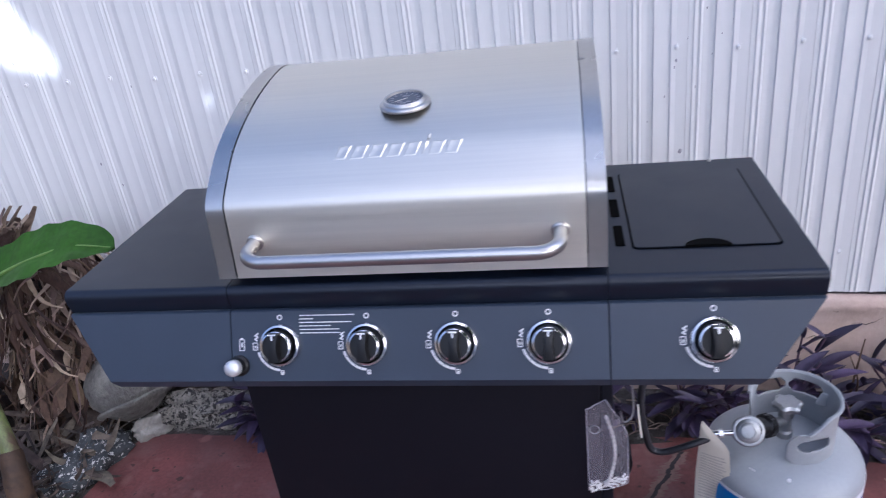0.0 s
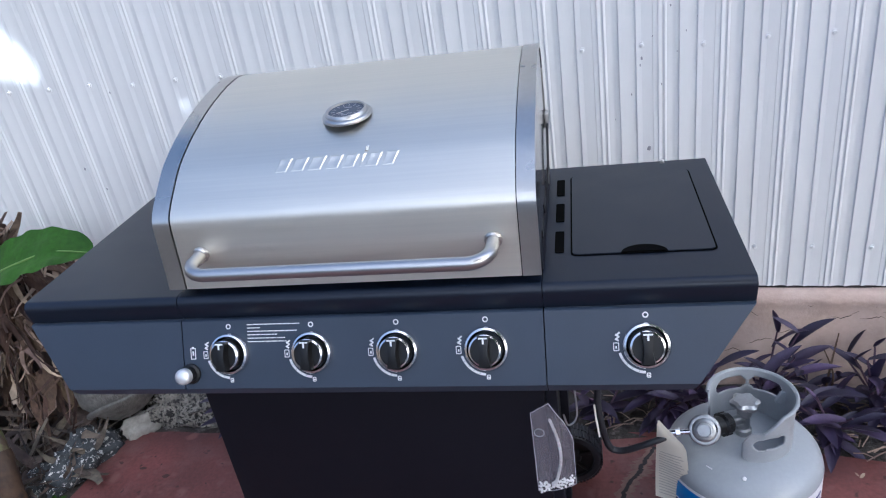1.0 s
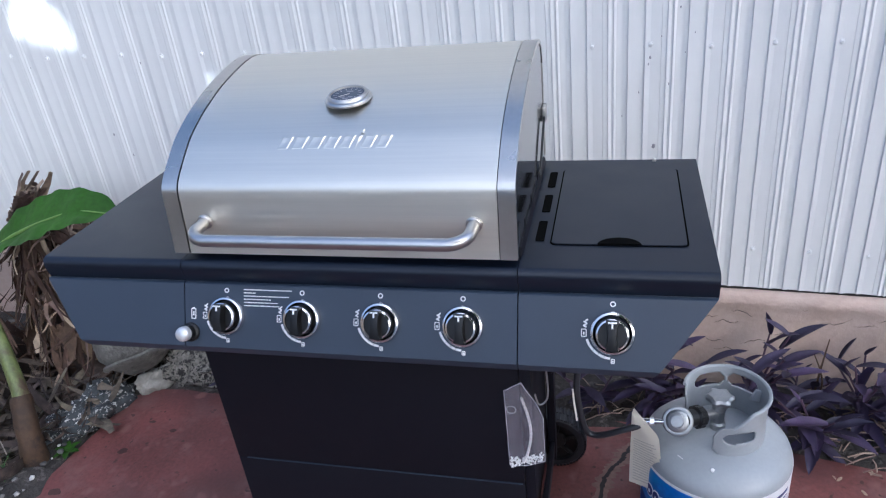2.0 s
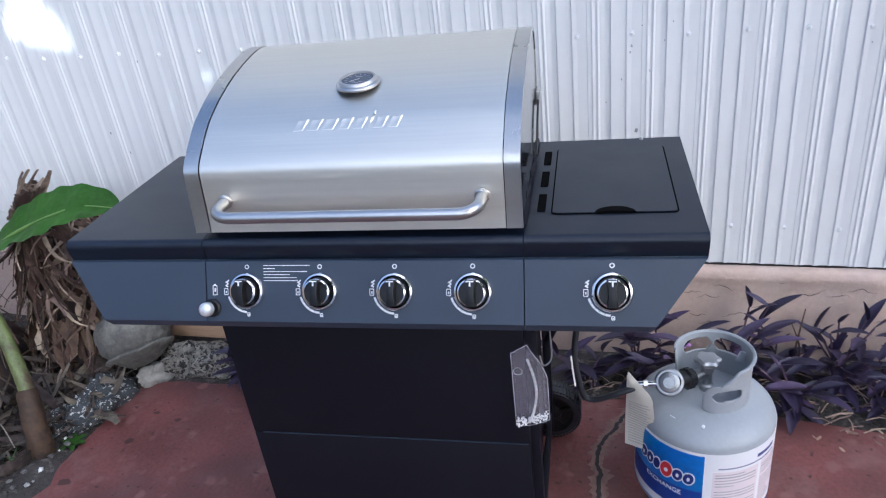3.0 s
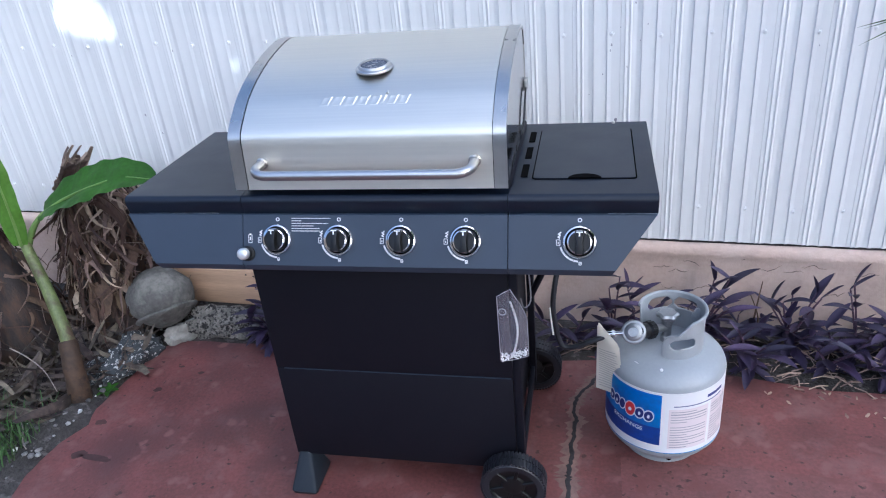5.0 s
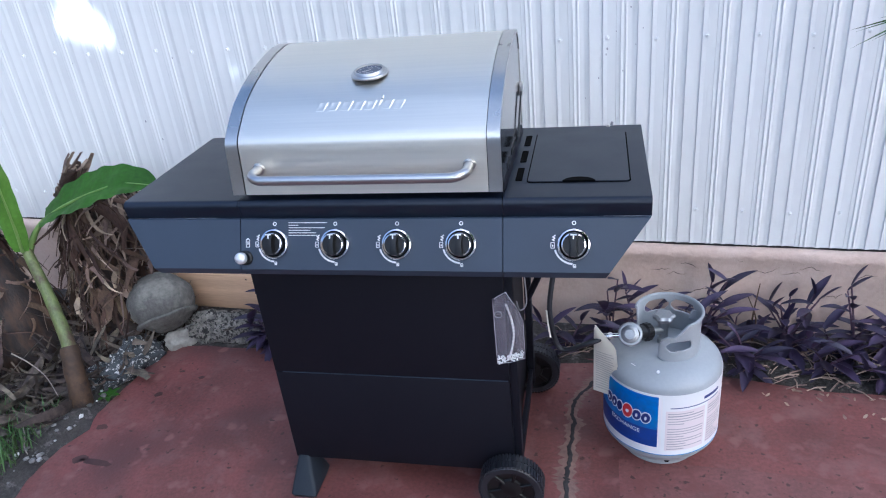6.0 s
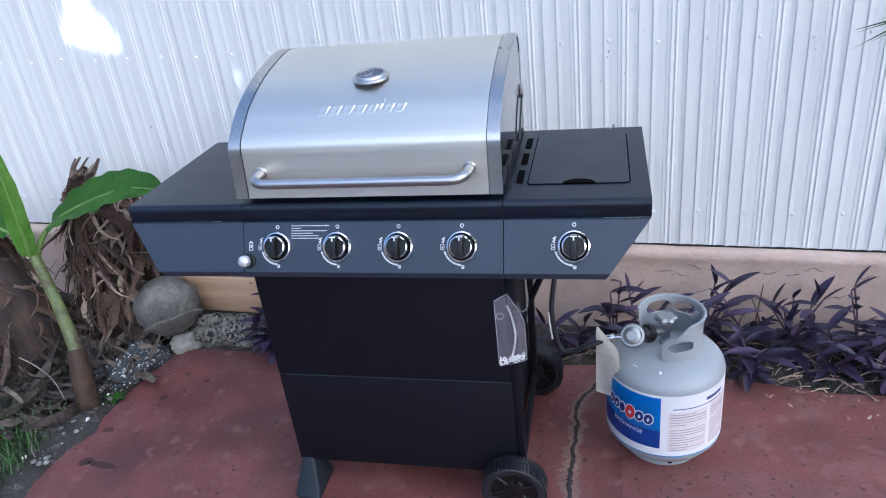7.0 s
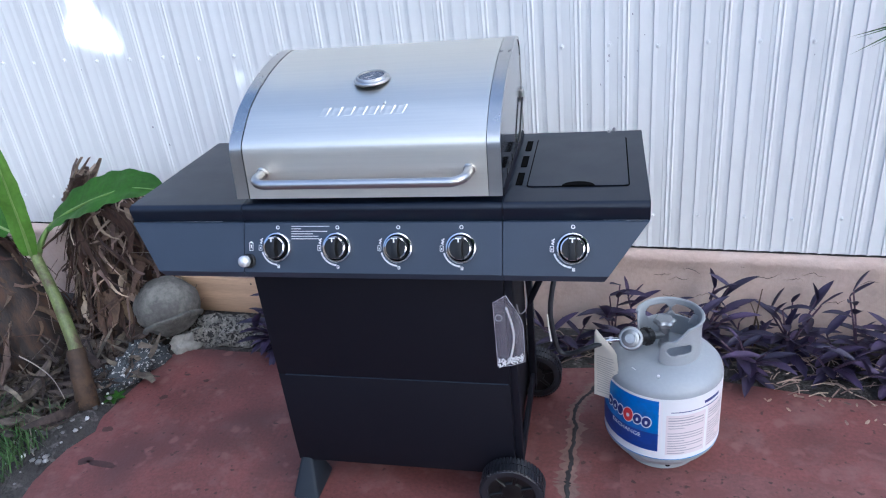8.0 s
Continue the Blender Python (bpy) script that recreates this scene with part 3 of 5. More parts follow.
def knob(x):
    """Chrome bezel, black knob with a finger grip, and the printed marks round it."""
    m = PANEL @ pose(x, -0.0563, 0.0012)
    bm = bmesh.new()
    lathe(bm, [(0.0255, 0.001), (0.0335, 0.0), (0.0335, 0.004), (0.0315, 0.0075), (0.0285, 0.0085), (0.0265, 0.006), (0.0255, 0.003)], 40, m, close_ends=False)
    bezel = part("bezel", bm, CHROME)
    bm = bmesh.new()
    lathe(bm, [(0.0235, 0.0), (0.0235, 0.006), (0.0245, 0.008), (0.0245, 0.017), (0.0225, 0.019)], 40, m)
    k = part("knob", bm, PLASTIC, grill, "black knob with a chrome ring")
    bezel.parent = k
    bm = bmesh.new()
    lathe(bm, [(0.0205, 0.019), (0.0238, 0.0185), (0.0238, 0.0212), (0.0212, 0.0222), (0.0205, 0.0195)], 40, m, close_ends=False)
    part("ring", bm, CHROME, k)
    bm = bmesh.new()
    rows = []
    for i in range(13):
        t = -1 + 2 * i / 12
        w = 0.0068 + 0.0036 * t * t
        h = 0.034 - 0.002 * t * t
        rows.append([bm.verts.new(m @ Vector(p)) for p in ((-w, t * 0.0225, 0.019), (-w * 0.85, t * 0.0222, h - 0.001), (0, t * 0.0222, h), (w * 0.85, t * 0.0222, h - 0.001), (w, t * 0.0225, 0.019))])
    for a, b in zip(rows, rows[1:]):
        for j in range(4):
            bm.faces.new((a[j], a[j + 1], b[j + 1], b[j]))
    bm.faces.new(rows[0])
    bm.faces.new(rows[-1][::-1])
    bmesh.ops.recalc_face_normals(bm, faces=bm.faces[:])
    part("grip", bm, PLASTIC, k, angle=50)
    bm = bmesh.new()
    box(bm, -0.0064, 0.0064, 0.0190, 0.0212, 0.0330, 0.0340, m=m)
    box(bm, -0.0013, 0.0013, 0.0120, 0.0188, 0.0335, 0.0346, m=m)
    part("pointer", bm, PRINT, k)
    bm = bmesh.new()
    z0, z1 = 0.0001, 0.0007
    slab(bm, ring_band(0, 0.0430, 0.0026, 0.0043, 0, 359.9, 20), z0, z1, m)
    part("printed_mark", bm, PRINT, k, "white printed ring")
    bm = bmesh.new()
    for i in range(5):
        a0 = 196 + i * 14.2
        slab(bm, ring_band(0, 0, 0.0368, 0.0400, a0, a0 + 13.2, 4), z0, z1, m)
    slab(bm, ring_band(0, 0, 0.0395, 0.0405, 196, 265, 12), z0, z1, m)
    part("printed_mark", bm, PRINT, k, "white printed arc scale")
    for cx, cy, hw, hh in ((-0.0418, -0.0015, 0.0042, 0.0062), (0.0012, -0.0425, 0.0030, 0.0036)):
        bm = bmesh.new()
        outer, inner = rounded(cx - hw, cx + hw, cy - hh, cy + hh, 0.0014, 3), rounded(cx - hw + 0.0014, cx + hw - 0.0014, cy - hh + 0.0014, cy + hh - 0.0014, 0.0006, 3)
        rims = [[bm.verts.new(m @ Vector((u, v, z1))) for u, v in line] for line in (outer, inner)]
        for i in range(len(outer)):
            j = (i + 1) % len(outer)
            bm.faces.new((rims[0][i], rims[0][j], rims[1][j], rims[1][i]))
        box(bm, cx - 0.0011, cx + 0.0011, cy - hh * 0.45, cy + hh * 0.2, z0, z1, m=m)
        part("printed_mark", bm, PRINT, k, "white printed square")
    bm = bmesh.new()
    for i, (cx, cy) in enumerate(((-0.0405, 0.0085), (-0.0392, 0.0115), (-0.0400, 0.0145), (-0.0384, 0.0172))):
        box(bm, -0.0030, 0.0030, -0.0012, 0.0012, z0, z1, m=m @ pose(cx, cy, 0, 0, 0, 40 if i % 2 else -30))
    part("printed_mark", bm, PRINT, k, "white printed flame")
    return k


for x in (-0.2115, -0.0728, 0.0635, 0.1993, 0.4265):
    knob(x)

# igniter, its printed sign and the block of small print (too small to read)
m = PANEL @ pose(-0.281, -0.0875, 0.0012)
igniter = part("igniter", lathe(bmesh.new(), [(0.0165, 0.0), (0.0165, 0.004), (0.0125, 0.006), (0.0125, 0.018)], 28, m), PLASTIC, grill, "igniter with a chrome push button")
part("button", lathe(bmesh.new(), [(0.0085, 0.018), (0.0128, 0.018), (0.0128, 0.026), (0.0118, 0.0290), (0.0090, 0.0312), (0.0050, 0.0325), (0.001, 0.033)], 28, m), LINKS, igniter)
bm = bmesh.new()
m = PANEL @ pose(-0.2755, -0.0545, 0.0013)
for q in ((-0.0045, -0.0033, -0.010, 0.008), (0.0033, 0.0045, -0.010, 0.008), (-0.0045, 0.0045, -0.010, -0.0088), (-0.0045, 0.0045, 0.0068, 0.008), (-0.002, 0.002, 0.008, 0.0102), (-0.0012, 0.0012, -0.004, 0.003)):
    box(bm, *q, 0.0, 0.0006, m=m)
part("battery_mark", bm, PRINT, control_panel)
bm = bmesh.new()
m = PANEL @ pose(-0.1795, -0.0095, 0.0013)
for i, w in enumerate((0.088, 0.022, 0.083, 0.050, 0.063, 0.065)):
    u = 0.0
    rng = random.Random(i)
    while u < w:
        step = 0.004 + 0.007 * rng.random()
        box(bm, u, min(u + step, w), -0.0054 * i - 0.0022, -0.0054 * i - 0.0007, 0.0, 0.0005, m=m)
        u += step + 0.0008
part("small_print", bm, PRINT, control_panel, "lines of fine white print")

# hood
HOOD = [(0.000, 0.866), (0.004, 0.892), (0.010, 0.942), (0.0130, 0.966), (0.0170, 0.980), (0.028, 0.993), (0.048, 1.0095), (0.085, 1.0365), (0.125, 1.0560), (0.165, 1.0710), (0.220, 1.0870),
        (0.280, 1.0990), (0.330, 1.1055), (0.370, 1.1065), (0.405, 1.099), (0.425, 1.080), (0.432, 1.050), (0.434, 0.96), (0.434, 0.866)]
HOOD_FINE = [(p.y, p.z) for p in smooth_path([(0, y, z) for y, z in HOOD], 5)]


def hood_skin(x0, x1, out=0.0, inner=0.004):
    """A band of the hood between x0 and x1, its outline pushed out by out."""
    bm = bmesh.new()
    pts = []
    n = len(HOOD_FINE)
    for i, (y, z) in enumerate(HOOD_FINE):
        ya, za = HOOD_FINE[max(i - 1, 0)]
        yb, zb = HOOD_FINE[min(i + 1, n - 1)]
        d = Vector((yb - ya, zb - za)).normalized()
        pts.append(((y, z), (-d.y, d.x)))
    a = [[bm.verts.new((x, y + nx * o, z + nz * o)) for (y, z), (nx, nz) in pts] for x, o in ((x0, -inner), (x0, out), (x1, out), (x1, -inner))]
    for p, q in zip(a, a[1:] + a[:1]):
        for i in range(n - 1):
            bm.faces.new((p[i], p[i + 1], q[i + 1], q[i]))
    for i in (0, n - 1):
        bm.faces.new([r[i] for r in a])
    bmesh.ops.recalc_face_normals(bm, faces=bm.faces[:])
    return bm


hood = part("hood", hood_skin(-0.2715, 0.2580), STEEL, grill, "closed brushed stainless hood", angle=50)
for x0, x1, o in ((-0.3015, -0.2735, 0.0012), (0.2595, 0.2860, 0.0010)):
    part("end_trim", hood_skin(x0, x1, o, 0.006), CAP_STEEL, hood, "dull steel end trim", angle=50)
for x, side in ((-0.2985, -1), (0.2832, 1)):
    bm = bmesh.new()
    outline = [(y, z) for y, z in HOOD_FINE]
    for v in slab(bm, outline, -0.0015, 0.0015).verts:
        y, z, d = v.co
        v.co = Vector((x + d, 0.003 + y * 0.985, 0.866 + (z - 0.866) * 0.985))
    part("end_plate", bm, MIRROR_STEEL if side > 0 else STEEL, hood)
# hinge bracket and dark vents at the side
for y0, y1 in ((0.10, 0.15), (0.19, 0.25), (0.29, 0.35)):
    part("side_vent", box(bmesh.new(), 0.2842, 0.2856, y0, y1, 0.872, 0.887), PLASTIC, hood)
part("hinge", box(bmesh.new(), 0.2848, 0.293, 0.395, 0.425, 0.945, 0.975, 0.003), POLISHED, hood)
bm = bmesh.new()
tube(bm, [(0.2895, 0.402, 0.96), (0.2895, 0.345, 0.92), (0.2895, 0.30, 0.875)], 0.0022, 6)
part("hinge_wire", bm, PLASTIC, hood)

# handle: a bent bar on two collars
hz, hx0, hx1 = 0.923, -0.232, 0.222
path = [(hx0, 0.008, hz), (hx0, -0.012, hz - 0.001)]
path += [(hx0 + 0.030 - 0.030 * math.cos(radians(a)), -0.022 - 0.030 * math.sin(radians(a)), hz - 0.004 * a / 90) for a in range(0, 91, 10)]
path += [(hx1 - 0.030 + 0.030 * math.sin(radians(a)), -0.022 - 0.030 * math.cos(radians(a)), hz - 0.004 + 0.004 * a / 90) for a in range(0, 91, 10)]
path += [(hx1, -0.012, hz - 0.001), (hx1, 0.008, hz)]
handle = part("handle", tube(bmesh.new(), path, 0.0098, 18), POLISHED, hood, "polished tubular steel handle", angle=60)
for x in (hx0, hx1):
    part("collar", lathe(bmesh.new(), [(0.0098, 0), (0.0132, 0.0), (0.0128, 0.004), (0.0110, 0.0055), (0.0098, 0.0055)], 24, pose(x, 0.0085, hz, 97, 0, 0), close_ends=False), POLISHED, handle)


def hood_frame(x, y):
    """A frame lying on the hood at (x, y): x along, y up the slope, z out of it."""
    for (ya, za), (yb, zb) in zip(HOOD_FINE, HOOD_FINE[1:]):
        if ya <= y <= yb and zb > za:
            t = (y - ya) / (yb - ya)
            d = Vector((0, yb - ya, zb - za)).normalized()
            n = Vector((1, 0, 0)).cross(d)
            p = Vector((x, y, za + (zb - za) * t))
            return Matrix(((1, d.x, n.x, p.x), (0, d.y, n.y, p.y), (0, d.z, n.z, p.z), (0, 0, 0, 1)))


m = hood_frame(-0.009, 0.168) @ pose(0, 0, 0.0035, -11, 0, 0)
gauge = part("thermometer", lathe(bmesh.new(), [(0.0400, -0.002), (0.0400, 0.0015), (0.0380, 0.0035), (0.0350, 0.0045), (0.0340, 0.0080), (0.0320, 0.0098), (0.0292, 0.0094), (0.0285, 0.0065)], 40, m, close_ends=False), POLISHED, hood, "round thermometer in a steel bezel", angle=50)
part("dial", lathe(bmesh.new(), [(0.001, 0.0050), (0.0287, 0.0050), (0.0287, 0.0063), (0.001, 0.0064)], 40, m), DIAL, gauge, "dark blue dial face")
bm = bmesh.new()
for i in range(11):
    a = radians(215 - 25 * i)
    box(bm, 0.0185, 0.0245, -0.0008, 0.0008, 0.0064, 0.0068, m=m @ Matrix.Rotation(a, 4, "Z"))
for u, v, w in ((-0.010, -0.012, 0.008), (0.004, -0.012, 0.008), (-0.006, 0.011, 0.012), (-0.004, -0.017, 0.009)):
    box(bm, u, u + w, v, v + 0.0025, 0.0064, 0.0067, m=m)
part("scale", bm, GREY_INK, gauge)
part("needle", box(bmesh.new(), -0.016, 0.004, -0.0009, 0.0009, 0.0067, 0.0072, m=m @ pose(0, 0, 0, 0, 0, 35)), PALE_INK, gauge)

# pressed emblem: a row of eight plain slanted raised blocks and a small peak
EH, ES = 0.025, 0.30
for i, (x, w) in enumerate(((-0.108, 0.020), (-0.083, 0.022), (-0.056, 0.023), (-0.028, 0.022), (-0.001, 0.020), (0.024, 0.006), (0.035, 0.020), (0.060, 0.020))):
    m = hood_frame(x, 0.0665)
    bm = bmesh.new()
    rims = [[(0, 0), (w, 0), (w + ES * EH, EH), (ES * EH, EH)]]
    if i == 5:
        rims.append([(0.0088, 0.028), (0.0148, 0.028), (0.0150, 0.037), (0.0112, 0.037)])
    for quad in rims:
        cx, cy = sum(q[0] for q in quad) / 4, sum(q[1] for q in quad) / 4
        ring = []
        for inset, h in ((0.0, -0.0006), (0.0022, 0.0006), (0.0034, 0.0006), (0.0056, 0.0001)):
            row = []
            for u, v in quad:
                k = min(0.85, inset / (0.5 * (w if quad is rims[0] else 0.008)))
                row.append(bm.verts.new(m @ Vector((u + (cx - u) * k, v + (cy - v) * min(0.9, inset / (0.5 * EH)), h))))
            ring.append(row)
        for p, q in zip(ring, ring[1:]):
            for j in range(4):
                bm.faces.new((p[j], p[(j + 1) % 4], q[(j + 1) % 4], q[j]))
        bm.faces.new(ring[-1])
    part("emblem_block", bm, STEEL, hood, angle=25)

# cabinet
CX0, CX1, CY0, CY1, CZ0, CZ1 = -0.320, 0.288, 0.016, 0.410, 0.092, 0.706
cab = part("cabinet", box(bmesh.new(), CX0 + 0.006, CX1 - 0.020, CY0 + 0.012, CY1, CZ0, CZ1, 0.003), BLACK_COAT, grill, "black powder-coated cabinet")
part("front_panel", box(bmesh.new(), CX0, CX1 - 0.016, CY0, CY0 + 0.011, 0.3755, CZ1, 0.002), BLACK_COAT, cab)
part("front_panel", box(bmesh.new(), CX0, CX1 - 0.016, CY0, CY0 + 0.011, CZ0 - 0.004, 0.3740, 0.002), BLACK_COAT, cab)
# thin paler strip along the seam of the two front panels
part("seam_edge", box(bmesh.new(), CX0 + 0.02, CX1 - 0.02, CY0 - 0.0016, CY0 + 0.002, 0.3744, 0.3750), COATED, cab, "thin paler line along the panel seam")
post = [(CX1 - 0.0145, CX1 + 0.004, CY0 + 0.004, CY0 + 0.034), (CX1 - 0.0145, CX1 + 0.004, CY1 - 0.03, CY1)]
for x0, x1, y0, y1 in post:
    part("corner_post", box(bmesh.new(), x0, x1, y0, y1, 0.072, CZ1, 0.002), BLACK_COAT, cab)
part("lower_rail", box(bmesh.new(), CX1 - 0.010, CX1 + 0.002, CY0 + 0.035, CY1 - 0.031, 0.100, 0.135, 0.002), BLACK_COAT, cab)

# feet on one side, wheels on the other
for y, fwd in ((0.030, -1), (0.385, 1)):
    bm = bmesh.new()
    rows = []
    for z, x0, x1, y0, y1 in ((0.094, -0.315, -0.284, -0.016, 0.020), (0.086, -0.317, -0.281, -0.020, 0.024), (0.045, -0.324, -0.268, -0.052, 0.034), (0.010, -0.330, -0.258, -0.076, 0.042), (0.0, -0.327, -0.261, -0.073, 0.040)):
        ring = rounded(x0, x1, y0, y1, 0.008, 3)
        rows.append([bm.verts.new((u, y + v if fwd < 0 else y - v, z)) for u, v in ring])
    for a, b in zip(rows, rows[1:]):
        for i in range(len(a)):
            j = (i + 1) % len(a)
            bm.faces.new((a[i], b[i], b[j], a[j]))
    bm.faces.new(rows[0])
    bm.faces.new(rows[-1][::-1])
    bmesh.ops.recalc_face_normals(bm, faces=bm.faces[:])
    part("foot", bm, FOOT_PLASTIC, grill, "flared black plastic foot")


def wheel(x, y, r=0.080):
    m = pose(x, y, r, 90, 0, 0)     # the axle runs front to back, the hub faces the front
    bm = bmesh.new()
    w = 0.024
    lathe(bm, [(r - 0.020, -w), (r - 0.006, -w), (r - 0.0015, -w + 0.004), (r - 0.001, 0.0), (r - 0.0015, w - 0.004), (r - 0.006, w), (r - 0.020, w), (r - 0.021, 0.0)], 48, m, close_ends=False)
    for i in range(54):
        a = 2 * math.pi * i / 54
        for s in (-1, 1):
            box(bm, r - 0.004, r + 0.0012, -0.0027, 0.0027, s * 0.002 if s > 0 else -w + 0.001, w - 0.001 if s > 0 else -0.002, m=m @ Matrix.Rotation(a + s * 0.035, 4, "Z"))
    wh = part("wheel", lathe(bmesh.new(), [(0.004, -0.012), (r - 0.024, -0.010), (r - 0.019, -0.017), (r - 0.019, 0.017), (r - 0.024, 0.012), (0.030, 0.010), (0.027, 0.015), (0.018, 0.018), (0.004, 0.019)], 40, m), PLASTIC, grill, "black plastic wheel with a treaded tyre")
    part("tyre", bm, RUBBER, wh)
    bm = bmesh.new()
    for i in range(6):
        box(bm, 0.022, r - 0.018, -0.0045, 0.0045, 0.008, 0.0165, 0.0015, 1, m=m @ Matrix.Rotation(math.pi * i / 3 + 0.3, 4, "Z"))
    part("spoke", bm, PLASTIC, wh)
    return wh


wheel(0.266, -0.020)
wheel(0.282, 0.455)
part("axle", tube(bmesh.new(), [(0.266, -0.01, 0.080), (0.282, 0.45, 0.080)], 0.006, 10), BLACK_COAT, grill)

# brace rod and wire hook under the burner shelf
part("brace", tube(bmesh.new(), [(0.372, 0.24, 0.705), (0.355, 0.24, 0.59), (0.296, 0.26, 0.45)], 0.0085, 10), BLACK_COAT, grill)
part("wire_hook", tube(bmesh.new(), smooth_path([(0.318, 0.01, 0.705), (0.320, 0.01, 0.66), (0.322, 0.005, 0.60), (0.308, 0.0, 0.585), (0.302, -0.004, 0.61)], 6), 0.0016, 6), ZINC, grill)

# ---- plastic bag with a chain, hanging at the cabinet's side ----
bag = thing("plastic_bag", (0.287, 0.020, 0.440), "clear plastic bag holding a chain, hung beside the cabinet", "bag")
EDGE = []
for k, d in enumerate((-0.005, 0.005)):
    bm = bmesh.new()
    rows = []
    for i in range(17):
        t = i / 16
        w1 = 0.030 if t < 0.58 else 0.030 - 0.034 * ((t - 0.58) / 0.42) ** 1.2
        row = []
        for j in range(9):
            s = j / 8
            bulge = d * math.sin(math.pi * s) * (1.0 - 0.8 * t) + 0.0035 * noise.noise(Vector((s * 3, t * 6, k * 3 + 1)))
            row.append(bm.verts.new((-0.034 + (w1 + 0.034) * s, bulge - 0.028, 0.172 * t + 0.018 * s)))
        rows.append(row)
    for p, q in zip(rows, rows[1:]):
        for j in range(8):
            bm.faces.new((p[j], p[j + 1], q[j + 1], q[j]))
    if k == 0:
        EDGE = [[r[0].co.copy() for r in rows], [r[-1].co.copy() for r in rows], [v.co.copy() for v in rows[-1]], [v.co.copy() for v in rows[0]]]
    part("film", bm, BAG, bag, angle=80)
bm = bmesh.new()
for line in EDGE:
    tube(bm, line, 0.0007, 5)
part("welded_edge", bm, BAG_EDGE, bag)
bm = bmesh.new()
rng = random.Random(3)
chain = smooth_path([(-0.004, -0.036, 0.165), (0.006, -0.037, 0.125), (0.009, -0.038, 0.085), (0.002, -0.038, 0.045), (-0.006, -0.038, 0.022)], 9)
for i, p in enumerate(chain[:-1]):
    q = chain[i + 1]
    tube(bm, [p + (q - p) * s for s in (-0.2, 0.3, 0.9)], 0.0028 if i % 2 else 0.0016, 6)
for i in range(110):
    u = rng.random()
    c = Vector((-0.032 + 0.060 * u, -0.037 + 0.006 * rng.random(), 0.003 + 0.018 * u + 0.018 * rng.random()))
    tube(bm, [c, c + Vector((0.006 * (rng.random() - 0.5), 0.002, 0.006 * (rng.random() - 0.5)))], 0.0016, 5)
part("chain", bm, LINKS, bag, "bright metal chain links")
bm = bmesh.new()
tube(bm, [(-0.022 + 0.008 * math.cos(radians(a)), -0.037, 0.138 + 0.008 * math.sin(radians(a))) for a in range(0, 361, 30)], 0.0008, 6)
part("ring", bm, ZINC, bag)

grill.matrix_basis = pose(0, 0, 0, 0.5, 0.35, 0)      # it stands a little out of level

# ---- the gas cylinder ----
TX, TY, TR, TS = 0.640, 0.262, 0.1545, 0.957
tank = thing("gas_cylinder", (TX, TY, 0), "grey propane cylinder with white and blue label on the patio", "gas cylinder")
tank.scale = (TS, TS, TS)
rows = [(0.098, 0.034), (0.118, 0.036), (0.137, 0.046), (0.149, 0.064), (TR, 0.086), (TR, 0.150), (TR, 0.281), (0.1535, 0.289), (0.1500, 0.298), (0.141, 0.309), (0.126, 0.319), (0.105, 0.328), (0.080, 0.334), (0.045, 0.338), (0.004, 0.339)]
part("body", lathe(bmesh.new(), rows, 64), TANK, tank, angle=60)
part("foot_ring", lathe(bmesh.new(), [(0.100, 0.0), (0.104, 0.001), (0.104, 0.030), (0.112, 0.042), (0.104, 0.044), (0.099, 0.030), (0.099, 0.002)], 48, close_ends=False), TANK, tank)
part("weld_seam", lathe(bmesh.new(), [(TR - 0.001, 0.070), (TR - 0.0005, 0.076), (TR - 0.004, 0.072)], 48, close_ends=False), TANK, tank)


def collar_hole(a, z):
    """Whether the guard is open at the angle a (degrees) and height z."""
    for c, half, z0, z1 in ((-74, 24, 0.364, 0.392), (55, 26, 0.392, 0.424), (112, 26, 0.392, 0.424)):
        d = abs((a - c + 180) % 360 - 180)
        if d < half:
            k = max(0.0, (d - half + 11) / 11)
            zc, zh = (z0 + z1) / 2, (z1 - z0) / 2
            if abs(z - zc) < zh * math.sqrt(max(0.0, 1 - k * k)):
                return True
    return False


GX = 0.012      # the guard sits a little off the middle
bm = bmesh.new()
na, nz = 132, 34
a_from, a_to = -112.0, 178.0
grid = []
for i in range(na + 1):
    a = a_from + (a_to - a_from) * i / na
    edge = min(i, na - i) / na
    low = 0.330 + 0.014 * max(0.0, 1 - edge / 0.05) - 0.012 * max(0.0, 1 - abs(a + 78) / 9)
    high = 0.441 - 0.028 * max(0.0, 1 - edge / 0.06) ** 2
    if a < -60:
        high -= 0.034 * min(1.0, (-60 - a) / 26)
    grid.append([(a, low + (high - low) * j / nz) for j in range(nz + 1)])
verts = {}


def cv(i, j):
    if (i, j) not in verts:
        a, z = grid[i][j]
        r = 0.0815 + 0.004 * max(0, (z - 0.40) / 0.06)
        verts[(i, j)] = bm.verts.new((GX + r * math.cos(radians(a)), r * math.sin(radians(a)), z))
    return verts[(i, j)]


for i in range(na):
    for j in range(nz):
        a = (grid[i][j][0] + grid[i + 1][j][0]) / 2
        z = (grid[i][j][1] + grid[i][j + 1][1]) / 2
        if not collar_hole(a, z):
            bm.faces.new((cv(i, j), cv(i + 1, j), cv(i + 1, j + 1), cv(i, j + 1)))
guard = part("guard", bm, TANK, tank, "curved grey valve guard with hand holes", angle=60)
mod = guard.modifiers.new("thickness", "SOLIDIFY")
mod.thickness = 0.004
bm = bmesh.new()
